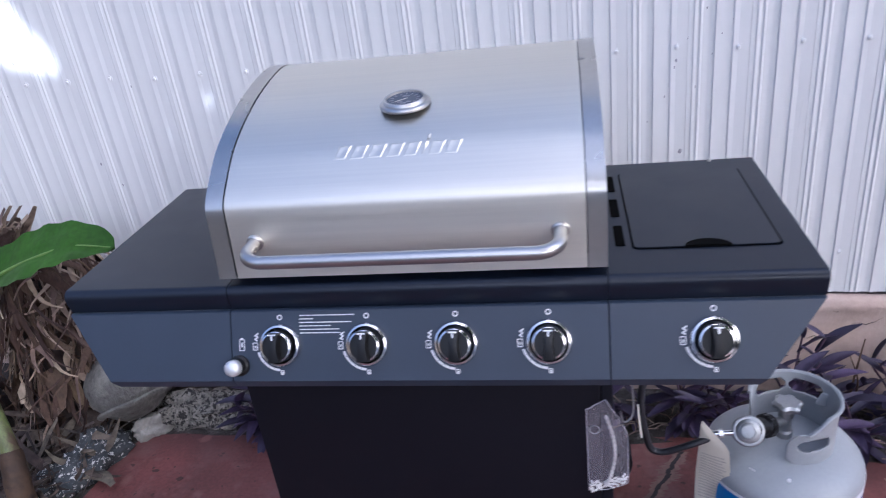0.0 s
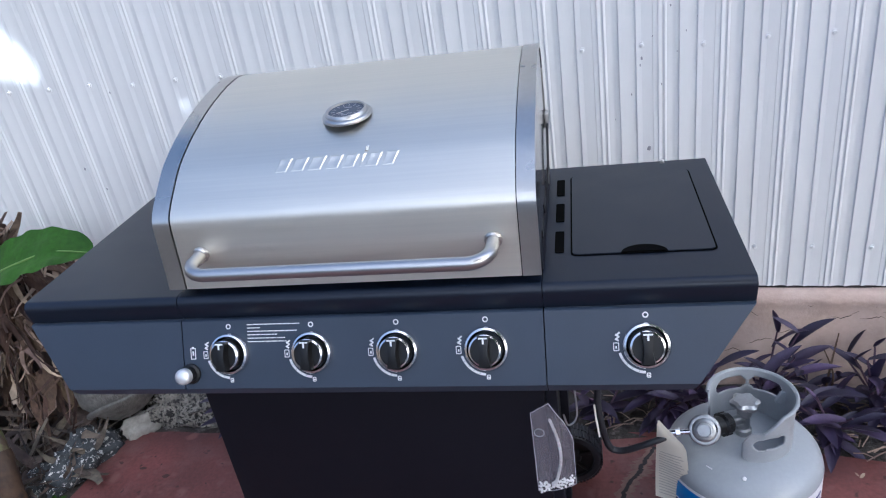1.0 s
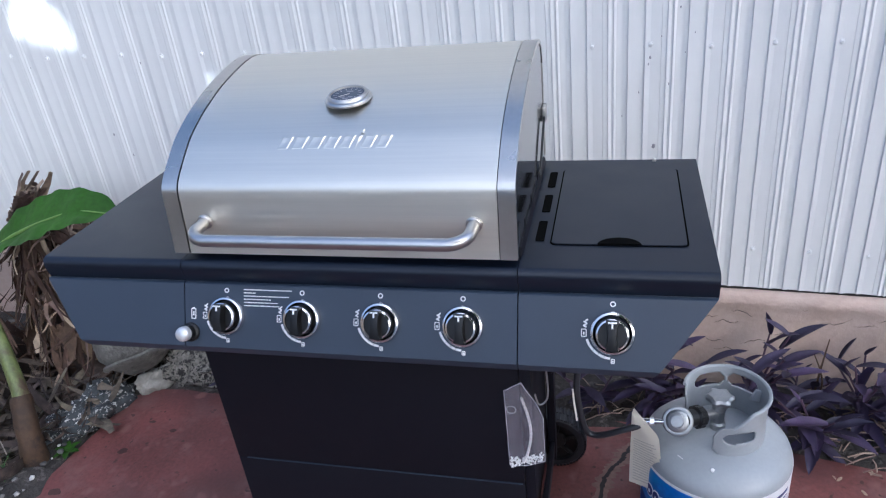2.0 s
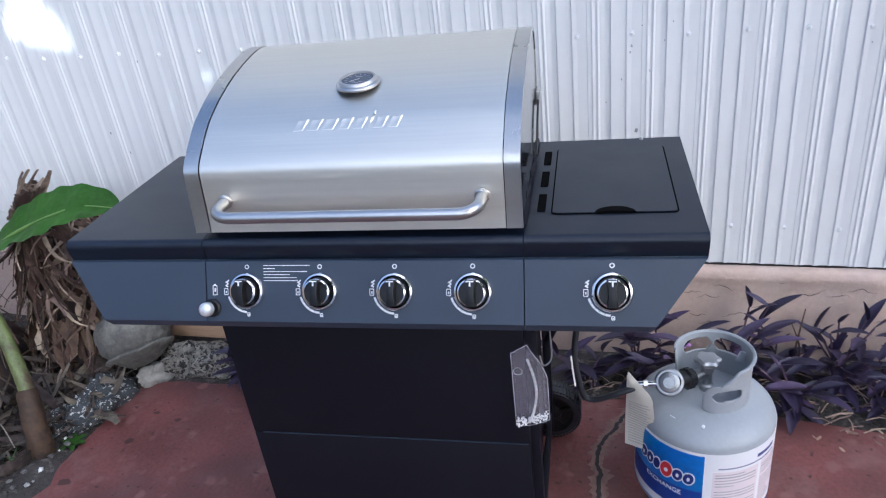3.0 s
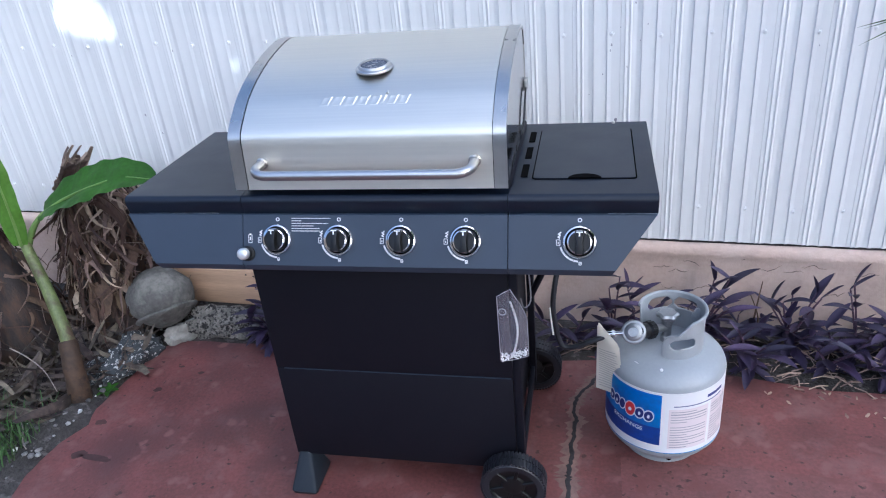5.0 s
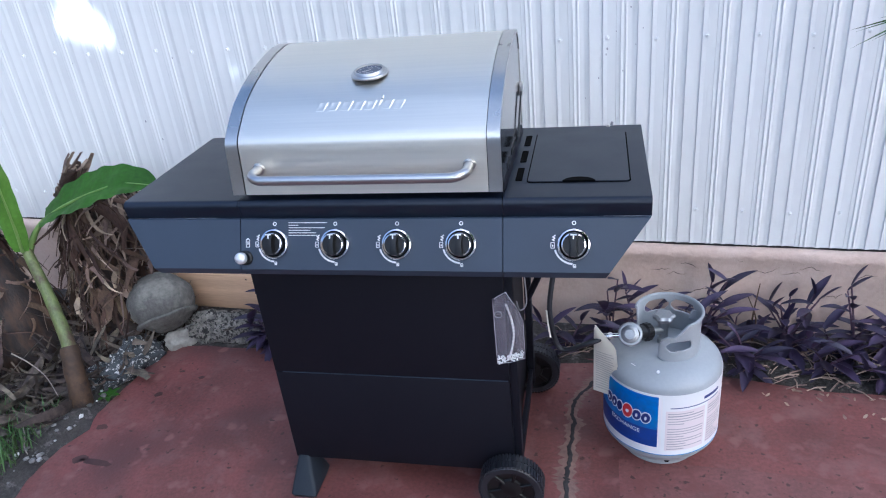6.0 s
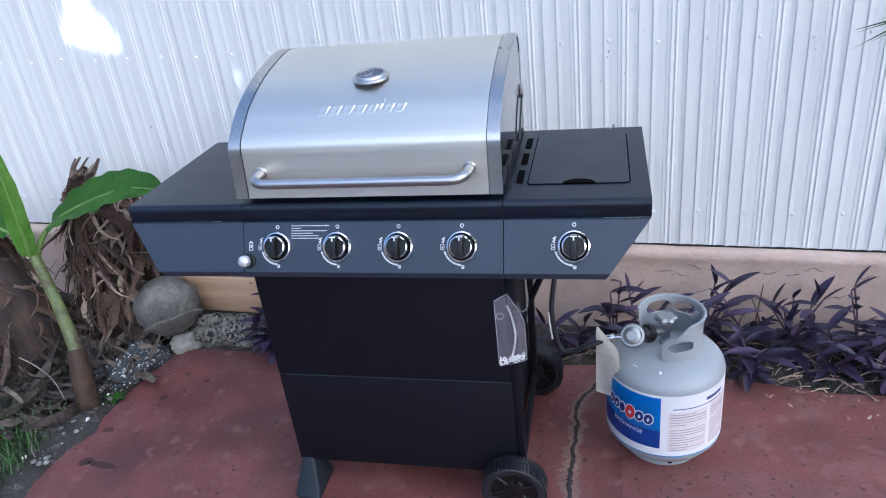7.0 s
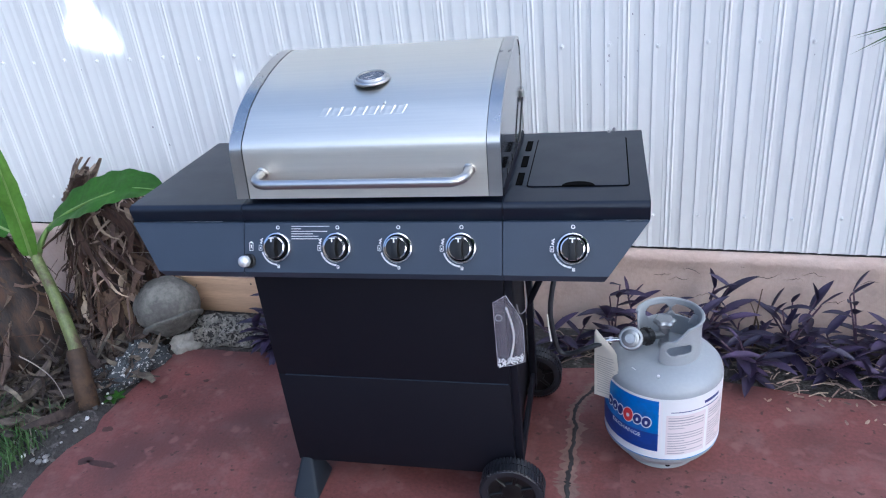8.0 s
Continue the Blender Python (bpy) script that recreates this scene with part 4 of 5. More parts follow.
tube(bm, [(GX + 0.0845 * math.cos(radians(a)), 0.0845 * math.sin(radians(a)), 0.4395 - (0.034 * min(1.0, max(0, -60 - a) / 26))) for a in np.linspace(-85, 172, 60)], 0.0036, 8)
part("rim", bm, TANK, guard)
part("lug", box(bmesh.new(), -0.010, 0.030, -0.004, 0.004, -0.026, 0.002, 0.003, m=pose(0.082, 0.030, 0.418, 0, 28, 18)), TANK, guard)

# valve, hand wheel, coupling, regulator
valve = part("valve", lathe(bmesh.new(), [(0.016, 0.338), (0.016, 0.352), (0.012, 0.356), (0.012, 0.386), (0.015, 0.390), (0.015, 0.404), (0.008, 0.410)], 20), ZINC, tank, "metal valve with a hand wheel")
bm = bmesh.new()
lathe(bm, [(0.004, 0.412), (0.021, 0.409), (0.027, 0.414), (0.027, 0.421), (0.021, 0.426), (0.004, 0.424)], 48)
for v in bm.verts:                     # six finger grips round the rim
    a = math.atan2(v.co.y, v.co.x)
    if math.hypot(v.co.x, v.co.y) > 0.015:
        v.co.x *= 1 + 0.09 * math.tanh(3 * math.cos(6 * a))
        v.co.y = v.co.y * (1 + 0.09 * math.tanh(3 * math.cos(6 * a)))
part("hand_wheel", bm, ZINC, valve)
END = Vector((0.555 - TX, 0.200 - TY, 0.387)) / TS        # the regulator's middle, seen from the cylinder
start = Vector((0.0, 0.0, 0.378))
d = (END - start).normalized()
turn = d.to_track_quat("Z", "Y").to_matrix().to_4x4()
along = Matrix.Translation(start) @ turn
dist = (END - start).length
part("outlet", lathe(bmesh.new(), [(0.011, 0.008), (0.011, 0.040), (0.014, 0.042), (0.014, 0.050)], 18, along), ZINC, valve)
bm = bmesh.new()
lathe(bm, [(0.012, 0.046), (0.021, 0.048), (0.023, 0.054), (0.023, 0.066), (0.0185, 0.070), (0.0185, 0.090), (0.022, 0.093), (0.022, 0.102), (0.010, 0.106)], 22, along)
for i in range(12):
    box(bm, 0.0215, 0.0245, -0.0025, 0.0025, 0.052, 0.067, 0.0008, 1, m=along @ Matrix.Rotation(i * math.pi / 6, 4, "Z"))
part("coupling_nut", bm, PLASTIC, tank, "black plastic coupling nut")

hose = thing("gas_hose", (0.555, 0.200, 0.387), "black rubber gas hose with a round metal regulator", "hose")
face = Vector((-0.12, -0.80, 0.55)).normalized().to_track_quat("Z", "Y").to_matrix().to_4x4()
bm = bmesh.new()
lathe(bm, [(0.006, -0.014), (0.018, -0.012), (0.0285, -0.006), (0.0300, -0.002), (0.0300, 0.002), (0.0290, 0.0045), (0.0265, 0.0060), (0.0225, 0.0055), (0.0205, 0.0085), (0.0160, 0.0095), (0.0150, 0.0130), (0.0120, 0.0140), (0.0110, 0.0115), (0.004, 0.0118)], 36, face)
part("regulator", bm, ZINC, hose, "round zinc regulator", angle=45)
bm = bmesh.new()
tube(bm, [(-0.0, 0, 0), tuple(-(d * (dist - 0.103) * TS))], 0.009, 14)
part("inlet", bm, ZINC, hose)
bm = bmesh.new()
tube(bm, [(-0.026, 0.0, -0.004), (-0.046, 0.001, -0.006)], 0.0055, 12)
tube(bm, [(-0.044, 0.001, -0.006), (-0.052, 0.001, -0.007)], 0.0085, 6)
tube(bm, [(-0.052, 0.001, -0.007), (-0.066, 0.002, -0.009)], 0.0065, 12)
part("fitting", bm, CHROME, hose)
bm = bmesh.new()
line = smooth_path([(-0.060, 0.002, -0.009), (-0.074, -0.006, -0.014), (-0.106, -0.010, -0.026), (-0.145, -0.004, -0.048), (-0.166, 0.0, -0.052), (-0.178, 0.0, -0.042), (-0.187, 0.0, -0.010), (-0.196, 0.002, 0.064), (-0.190, 0.01, 0.13), (-0.176, 0.03, 0.21), (-0.170, 0.04, 0.316)], 8)
tube(bm, line, 0.0068, 12)
part("rubber_hose", bm, RUBBER, hose)
part("tag_strip", tube(bmesh.new(), [(-0.203, -0.008, 0.070), (-0.201, -0.010, 0.04), (-0.196, -0.010, -0.008)], 0.0021, 6), PAPER, hose)

# paper tag hung on the hose
tag = thing("paper_tag", (0.487, 0.200, 0.205), "folded cream paper tag hung on the gas hose", "tag")


def tag_point(s, t, off=0.0):
    """A place on the folded sheet: s across, t up."""
    left, right = -0.022 + 0.002 * t, 0.046 - 0.020 * t - 0.044 * max(0.0, t - 0.72) / 0.28
    x = left + (max(right, left + 0.003) - left) * s
    y = 0.006 + off - 0.020 * s * (1 - 0.6 * t) + 0.006 * math.sin(t * 5.0 + s * 1.8) - 0.008 * t
    return Vector((x, y, 0.205 * t - 0.018 * s * (1 - t)))


for k, off in enumerate((0.0, 0.0045)):
    bm = bmesh.new()
    rows_v = [[bm.verts.new(tag_point(j / 8, i / 16, off) + Vector((0.002 * k, 0, 0.004 * k))) for j in range(9)] for i in range(17)]
    for a, b in zip(rows_v, rows_v[1:]):
        for j in range(8):
            bm.faces.new((a[j], a[j + 1], b[j + 1], b[j]))
    bmesh.ops.solidify(bm, geom=bm.faces[:], thickness=0.0007)
    part("sheet", bm, PAPER, tag, angle=70)
bm = bmesh.new()
for i in range(17):
    t = 0.06 + 0.036 * i
    ends = (0.10, 0.90 - 0.06 * (i % 3))
    lo = [bm.verts.new(tag_point(ends[0] + (ends[1] - ends[0]) * j / 6, t) + Vector((0, -0.0012, 0))) for j in range(7)]
    hi = [bm.verts.new(tag_point(ends[0] + (ends[1] - ends[0]) * j / 6, t + 0.011) + Vector((0, -0.0012, 0))) for j in range(7)]
    for j in range(6):
        bm.faces.new((lo[j], lo[j + 1], hi[j + 1], hi[j]))
part("print_line", bm, PALE_INK, tag)


# label round the cylinder
def wrap(bm, r):
    """Bend a flat drawing (x: along the girth in metres from angle 0, y: height) round the cylinder, z outwards."""
    for v in bm.verts:
        a = v.co.x / r
        rr = r + v.co.z
        v.co = Vector((rr * math.cos(a), rr * math.sin(a), v.co.y))
    return bm


def strip(bm, a0, a1, z0, z1, d0, d1, n=24, r=TR):
    """A patch of label between two angles (degrees) and two heights."""
    x0, x1 = radians(a0) * r, radians(a1) * r
    outline = [(x0 + (x1 - x0) * i / n, z0) for i in range(n + 1)] + [(x1 + (x0 - x1) * i / n, z1) for i in range(n + 1)]
    a = [bm.verts.new((u, v, d0)) for u, v in outline]
    b = [bm.verts.new((u, v, d1)) for u, v in outline]
    k = 2 * (n + 1)
    for i in range(n):
        bm.faces.new((b[i], b[i + 1], b[k - 2 - i], b[k - 1 - i]))
    for i in range(k):
        bm.faces.new((a[i], a[(i + 1) % k], b[(i + 1) % k], b[i]))
    return bm


label = part("label", wrap(strip(bmesh.new(), -205, 20, 0.080, 0.2805, 0.0004, 0.0010, 64), TR), LABEL_WHITE, tank, "white paper label with blue panel")
BLUE_R = -97.0
part("blue_panel", wrap(strip(bmesh.new(), -176, BLUE_R, 0.107, 0.2735, 0.0010, 0.0014, 32), TR), LABEL_BLUE, label, "blue label panel")
part("blue_panel", wrap(strip(bmesh.new(), -176, BLUE_R, 0.1072, 0.166, 0.0014, 0.00155, 32), TR), LABEL_DEEP, label, "deep blue lower panel")
part("red_line", wrap(strip(bmesh.new(), -205, 20, 0.0805, 0.0828, 0.0010, 0.0013, 64), TR), LABEL_BLUE, label)


def oval(bm, a, z, w, h, d0, d1, slant=0.0, r=TR):
    x = radians(a) * r
    slab(bm, [(x + w * math.cos(2 * math.pi * i / 18) + slant * h * math.sin(2 * math.pi * i / 18), z + h * math.sin(2 * math.pi * i / 18)) for i in range(18)], d0, d1)


def bar(bm, a, z, w, h, d0=0.0010, d1=0.0013, r=TR):
    x = radians(a) * r
    box(bm, x, x + w, z, z + h, d0, d1)


# the maker's mark as plain shapes: pale rims, navy and red cores
bm = bmesh.new()
for i, (a, w) in enumerate(((-153, 0.011), (-144.5, 0.009), (-137, 0.008), (-127.5, 0.013), (-117.5, 0.0105), (-108.5, 0.0105))):
    oval(bm, a, 0.208 - 0.0018 * i, w + 0.004, 0.0195 + (0.006 if i == 3 else 0), 0.0014, 0.0018, 0.1)
part("mark_rim", wrap(bm, TR), LABEL_WHITE, label)
bm = bmesh.new()
for i, (a, w) in enumerate(((-153, 0.011), (-144.5, 0.009), (-137, 0.008), (-117.5, 0.0105), (-108.5, 0.0105))):
    k = i if i < 3 else i + 1
    bm = bmesh.new()
    oval(bm, a, 0.208 - 0.0018 * k, w + 0.001, 0.0160, 0.0018, 0.0021, 0.1)
    part("mark_core", wrap(bm, TR), LABEL_NAVY, label)
bm = bmesh.new()
oval(bm, -127.5, 0.203, 0.0145, 0.0225, 0.0018, 0.0022, 0.1)
part("mark_core", wrap(bm, TR), LABEL_RED, label)
for i, (a, w) in enumerate(((-153, 0.0036), (-144.5, 0.0028), (-127.5, 0.0048), (-117.5, 0.0034), (-108.5, 0.0034))):
    bm = bmesh.new()
    oval(bm, a, 0.205 - 0.0018 * i, w, 0.0060, 0.0021, 0.0025, 0.1)
    part("mark_hole", wrap(bm, TR), LABEL_WHITE, label)


def writing(text, size, a, z, mat, parent, r=TR, slope=0.0, out=0.0015):
    """Plain lettering bent round the cylinder."""
    cu = bpy.data.curves.new("text", "FONT")
    cu.body, cu.size, cu.extrude, cu.align_x = text, size, 0.0002, "CENTER"
    ob = bpy.data.objects.new("text", cu)
    bm = bmesh.new()
    me = ob.to_mesh()
    bm.from_mesh(me)
    ob.to_mesh_clear()
    bpy.data.objects.remove(ob)
    for v in bm.verts:
        v.co = Vector((radians(a) * r + v.co.x, z + v.co.y + slope * v.co.x, out + v.co.z))
    return part("lettering", wrap(bm, r), mat, parent)


writing("EXCHANGE", 0.0175, -131, 0.148, LABEL_WHITE, label, slope=-0.06, out=0.0019)
# columns of small print on the white part
bm = bmesh.new()
rng = random.Random(8)
strip(bm, -90, -50, 0.098, 0.230, 0.0010, 0.0012, 16)
strip(bm, -47, -20, 0.098, 0.236, 0.0010, 0.0012, 12)
part("print_block", wrap(bm, TR), LABEL_PINK, label)
bm = bmesh.new()
for col, (a0, a1) in enumerate(((-88, -52), (-46, -22))):
    for i in range(15):
        z = 0.102 + 0.0084 * i
        if rng.random() < 0.12:
            continue
        end = a1 if rng.random() < 0.6 else a0 + (a1 - a0) * (0.4 + 0.5 * rng.random())
        strip(bm, a0, end, z, z + (0.0022 if i != 13 else 0.0032), 0.0012, 0.0014, 8)
part("print_line", wrap(bm, TR), GREY_INK, label)
bm = bmesh.new()
strip(bm, -86, -30, 0.2380, 0.2405, 0.0010, 0.0013, 12)
strip(bm, -52, -30, 0.2500, 0.2590, 0.0010, 0.0013, 8)
part("heading", wrap(bm, TR), LABEL_NAVY, label)
part("bolt", lathe(bmesh.new(), [(0.004, 0), (0.004, 0.004), (0.002, 0.005)], 8, pose(-0.02, -0.115, 0.3235, 35, 0, 0)), LABEL_WHITE, tank)
# black disc painting a shaded hole; the ring itself is not pierced
part("drain_hole", lathe(bmesh.new(), [(0.001, 0.0), (0.0075, 0.0), (0.0075, 0.0008), (0.001, 0.001)], 14, pose(0.104 * math.cos(radians(-82)), 0.1046 * math.sin(radians(-82)), 0.016, 90, 0, 8)), OPENING_SHADE, tank, "black disc for the shaded hole in the foot ring")
part("sticker", box(bmesh.new(), -0.007, 0.007, -0.0005, 0.0005, -0.005, 0.005, m=pose(-0.082, -0.086, 0.3195, -28, 0, -45)), LABEL_WHITE, tank)

# ---- stones of the bed ----
ball = thing("round_stone", (-1.098, 0.665, 0.0), "round grey carved stone with a split rim", "stone")
bm = bmesh.new()
lump(bm, 0.118, 2, 0.06, (1.0, 1.0, 0.95), 4, 1.4)
for v in bm.verts:
    if v.co.z < -0.045 - 0.35 * v.co.x * 0.4 + 0.006 * noise.noise(v.co * 30):
        v.co = v.co * 0.965
part("stone", bm, ROCK, ball, angle=60)
ball.matrix_basis = pose(-1.098, 0.665, 0.158, -24, -26, 0)
bm = bmesh.new()
lathe(bm, [(0.100, -0.072), (0.110, -0.066), (0.1135, -0.060), (0.111, -0.054), (0.104, -0.056)], 40, close_ends=False)
for v in bm.verts:
    v.co += Vector((0, 0, 0.006 * noise.noise(v.co * 18)))
part("rim", bm, ROCK, ball)


def stone(name, place, size, seed, mat, label, squash=(1, 1, 1), rough=0.45, turn=0.0, level=4, freq=1.6):
    bm = bmesh.new()
    lump(bm, size, seed, rough, squash, level, freq)
    ob = part(name, bm, mat, None, angle=80)
    ob.matrix_basis = pose(*place, 0, 0, turn)
    return tagged(ob, label, "stone", "stones of the bed")


stone("rock", (-0.905, 0.695, 0.035), 0.105, 4, CORAL, "pitted pale coral rock at the patio edge", (1.45, 0.6, 0.62), 0.5, freq=2.2)
stone("rock", (-1.165, 0.480, 0.005), 0.085, 6, SPECK_ROCK, "dark rock speckled with white at the patio edge", (0.8, 1.5, 0.95), 0.5, -12, freq=2.0)
stone("rock", (-1.245, 0.40, 0.0), 0.06, 9, SPECK_ROCK, "small dark speckled rock", (1.0, 1.2, 0.9), 0.5, 20)
stone("rock", (-1.030, 0.640, 0.02), 0.05, 12, PALE_STONE, "pale flat broken stone leaning on the bed edge", (0.55, 1.35, 0.95), 0.4, -35)
stone("rock", (-0.74, 0.72, 0.03), 0.07, 15, CORAL, "pitted pale coral rock beside the wall", (1.4, 0.7, 0.7), 0.5)

board = part("board", box(bmesh.new(), -0.265, 0.265, -0.012, 0.012, -0.070, 0.070, 0.004), BOARD, None)
board.matrix_basis = pose(-1.035, 0.812, 0.132, -6, 1, WALL_TURN)
tagged(board, "pale weathered wooden board leaning against the footing", "board")
bm = bmesh.new()
for u, v in ((0.250, 0.050), (0.252, 0.005), (0.22, 0.055)):
    lump(bm, 0.004, u * 50, 0.2, (1, 0.3, 1), 1, m=pose(u, -0.0125, v))
part("nail_hole", bm, CRACK_AND_SHADE, board)

# ---- banana plants ----
def husk_strip(bm, length, width, curl, rng, n=6):
    """One dry ragged strip hanging from its root at the origin, along +x and down."""
    rows = []
    ph = rng.random() * 6
    for i in range(n + 1):
        t = i / n
        w = width * (0.6 + 0.5 * math.sin(math.pi * min(1, t + 0.15))) * (1 - 0.6 * t) + 0.002
        x = length * (0.25 * math.sin(t * 1.8) + curl * t * t)
        z = -length * t * (1 - 0.15 * curl)
        y = 0.12 * length * math.sin(ph + t * 4)
        tw = ph + t * 2.2 * curl
        a = Vector((math.sin(tw) * 0.6, math.cos(tw), 0.2 * math.sin(ph)))
        rows.append([Vector((x, y, z)) - a * w, Vector((x + 0.35 * w, y, z)), Vector((x, y, z)) + a * w])
    return rows


def add_rows(bm, rows, m):
    vs = [[bm.verts.new(m @ p) for p in r] for r in rows]
    for a, b in zip(vs, vs[1:]):
        for j in range(len(a) - 1):
            bm.faces.new((a[j], a[j + 1], b[j + 1], b[j]))


def banana_stump(place, height, radius, seed, label, lean=0.0, strips=170, top_tuft=True):
    rng = random.Random(seed)
    t = thing("banana_stump", place, label, "plant", "banana plants")
    bm = bmesh.new()
    n, rows = 28, []
    for i in range(17):
        s = i / 16
        r = radius * (1.12 - 0.32 * s)
        ring = []
        for k in range(n):
            a = 2 * math.pi * k / n
            rr = r * (1 + 0.13 * noise.noise(Vector((math.cos(a) * 2, math.sin(a) * 2, s * 3 + seed))) + 0.05 * math.sin(a * 5 + s * 3))
            ring.append(bm.verts.new((rr * math.cos(a) + lean * s * s * height, rr * math.sin(a), s * height + (0.04 * noise.noise(Vector((a * 2, 0, seed))) if i == 16 else 0))))
        rows.append(ring)
    for a, b in zip(rows, rows[1:]):
        for k in range(n):
            bm.faces.new((a[k], a[(k + 1) % n], b[(k + 1) % n], b[k]))
    bm.faces.new(rows[-1])
    part("trunk", bm, TRUNK_DARK, t, angle=60)
    for name, mat, count, lo, hi in (("dry_husk", HUSK, strips, 0.05, 0.20), ("pale_husk", HUSK_PALE, strips // 2, 0.05, 0.17)):
        bm = bmesh.new()
        for i in range(count):
            s = rng.random() ** 0.8
            a = 2 * math.pi * rng.random()
            r = radius * (1.14 - 0.32 * s) + 0.006 * rng.random()
            length = lo + (hi - lo) * rng.random()
            z = min(height * s + 0.10, height * 1.0)
            length = min(length, z + 0.02)
            m = Matrix.Translation((r * math.cos(a) + lean * (z / height) ** 2 * height, r * math.sin(a), z)) @ Matrix.Rotation(a + 0.5 * (rng.random() - 0.5), 4, "Z") @ Matrix.Rotation(2.2 * (rng.random() - 0.5), 4, "X")
            add_rows(bm, husk_strip(bm, length, (0.0015 + 0.010 * rng.random() ** 2) if i % 7 else 0.014 + 0.018 * rng.random(), -0.25 + rng.random() * 0.55, rng), m)
        tagged(part(name, bm, mat, t, "ragged dry leaf sheaths", angle=80), kind="stuff")
    if top_tuft:
        bm = bmesh.new()
        for i in range(22):
            a = 2 * math.pi * rng.random()
            m = Matrix.Translation((-0.085 + 0.05 * rng.random(), 0.03 * math.sin(a), height - 0.05 + 0.02 * rng.random())) @ Matrix.Rotation(a * 0.08 - 0.25, 4, "Z") @ Matrix.Rotation(radians(180 + 38 + 24 * rng.random()), 4, "Y")
            add_rows(bm, husk_strip(bm, 0.12 + 0.11 * rng.random(), 0.020 + 0.030 * rng.random(), 0.05, rng, 6), m)
        tagged(part("torn_top", bm, HUSK_PALE, t, "torn dry top", angle=80), kind="stuff")
    return t


cut_stump = banana_stump((-1.315, 0.715, 0.0), 0.585, 0.118, 21, "cut banana stump wrapped in ragged dry brown sheaths", 0.12, 460)
banana_stump((-1.60, 0.52, 0.0), 0.50, 0.145, 22, "thick dark banana trunk with torn dry sheaths", -0.28, 90, False)


def banana_leaf(bm_blade, bm_rib, pts, width, tilt, seed):
    """A broad leaf along a curve, with a midrib; tilt turns the blade about it."""
    path = smooth_path(pts, 7)
    n = len(path) - 1
    left = []
    for i, p in enumerate(path):
        t = i / n
        d = (path[min(i + 1, n)] - path[max(i - 1, 0)]).normalized()
        side = d.cross(Vector((0, 0, 1))).normalized()
        up = side.cross(d).normalized()
        w = width * 0.5 * (math.sin(math.pi * min(1, 0.10 + 0.90 * t)) ** 0.55) * (1 if t < 0.999 else 0.1)
        row = []
        for k in range(-4, 5):
            s = k / 4
            lift = 0.20 * abs(s) * w + 0.05 * w * math.sin(t * 40 + s * 2) * abs(s) + 0.010 * noise.noise(Vector((t * 5, s * 2, seed)))
            ang = tilt
            v = side * (s * w * math.cos(ang)) + up * (s * w * math.sin(ang) + lift)
            row.append(bm_blade.verts.new(p + v))
        left.append(row)
    for a, b in zip(left, left[1:]):
        for k in range(8):
            bm_blade.faces.new((a[k], a[k + 1], b[k + 1], b[k]))
    tube(bm_rib, [p + Vector((0, 0, -0.001)) for p in path], lambda t: 0.006 * (1 - 0.8 * t), 8)


young = thing("banana_plant", (-1.205, 0.27, 0.0), "young banana plant with broad green leaves", "plant", "banana plants")
base = Vector((-1.205, 0.27, 0.0))
stem_pts = [(-1.225, 0.315, 0.150), (-1.236, 0.335, 0.180), (-1.258, 0.36, 0.225), (-1.321, 0.42, 0.334), (-1.40, 0.485, 0.44), (-1.44, 0.52, 0.50)]
bm = bmesh.new()
tube(bm, [p - base for p in smooth_path(stem_pts, 8)], lambda t: 0.0255 - 0.010 * t, 16)
part("stem", bm, STEM_GREEN, young, "pale green mottled stem", angle=60)
bm = bmesh.new()
tube(bm, [p - base for p in smooth_path([(-1.198, 0.262, -0.01), (-1.203, 0.275, 0.07), (-1.222, 0.312, 0.150), (-1.236, 0.335, 0.192)], 6)], lambda t: 0.038 - 0.0105 * t, 18)
for v in bm.verts:
    v.co += 0.004 * Vector((noise.noise(v.co * 26), noise.noise(v.co * 26 + Vector((5, 1, 2))), 0))
part("sheath", bm, SHEATH, young, "dry brown sheath round the foot of the stem", angle=60)
leaves = [([(-1.345, 0.545, 0.560), (-1.25, 0.545, 0.608), (-1.12, 0.545, 0.655), (-1.00, 0.545, 0.683), (-0.885, 0.546, 0.672)], 0.158, -0.52, (-1.42, 0.505, 0.45)),
          ([(-1.415, 0.480, 0.47), (-1.402, 0.475, 0.57), (-1.394, 0.470, 0.67), (-1.388, 0.468, 0.78), (-1.382, 0.466, 0.92)], 0.082, 0.76, (-1.425, 0.505, 0.455)),
          ([(-1.53, 0.545, 0.53), (-1.60, 0.53, 0.575), (-1.70, 0.50, 0.59), (-1.84, 0.44, 0.56)], 0.130, 0.5, (-1.43, 0.515, 0.47))]
for i, (pts, w, tilt, root) in enumerate(leaves):
    b1, b2 = bmesh.new(), bmesh.new()
    banana_leaf(b1, b2, [Vector(p) - base for p in pts], w, tilt, i)
    tube(b2, [p - base for p in smooth_path([root, tuple((Vector(root) + Vector(pts[0])) / 2 + Vector((0, 0, 0.012))), pts[0]], 5)], lambda t: 0.014 - 0.008 * t, 10)
    # the upright leaf takes the paler green that stands in for backlight
    lf = part("leaf", b1, BACKLIT_LEAF if i == 1 else BANANA_LEAF, young, "upright leaf, paler green in place of light shining through" if i == 1 else "", angle=80)
    part("midrib", b2, MIDRIB, lf)

# ---- litter, gravel and grass of the bed ----
rng = random.Random(31)


def in_left_bed(x, y):
    return x < -1.175 + 0.115 * max(0, y)


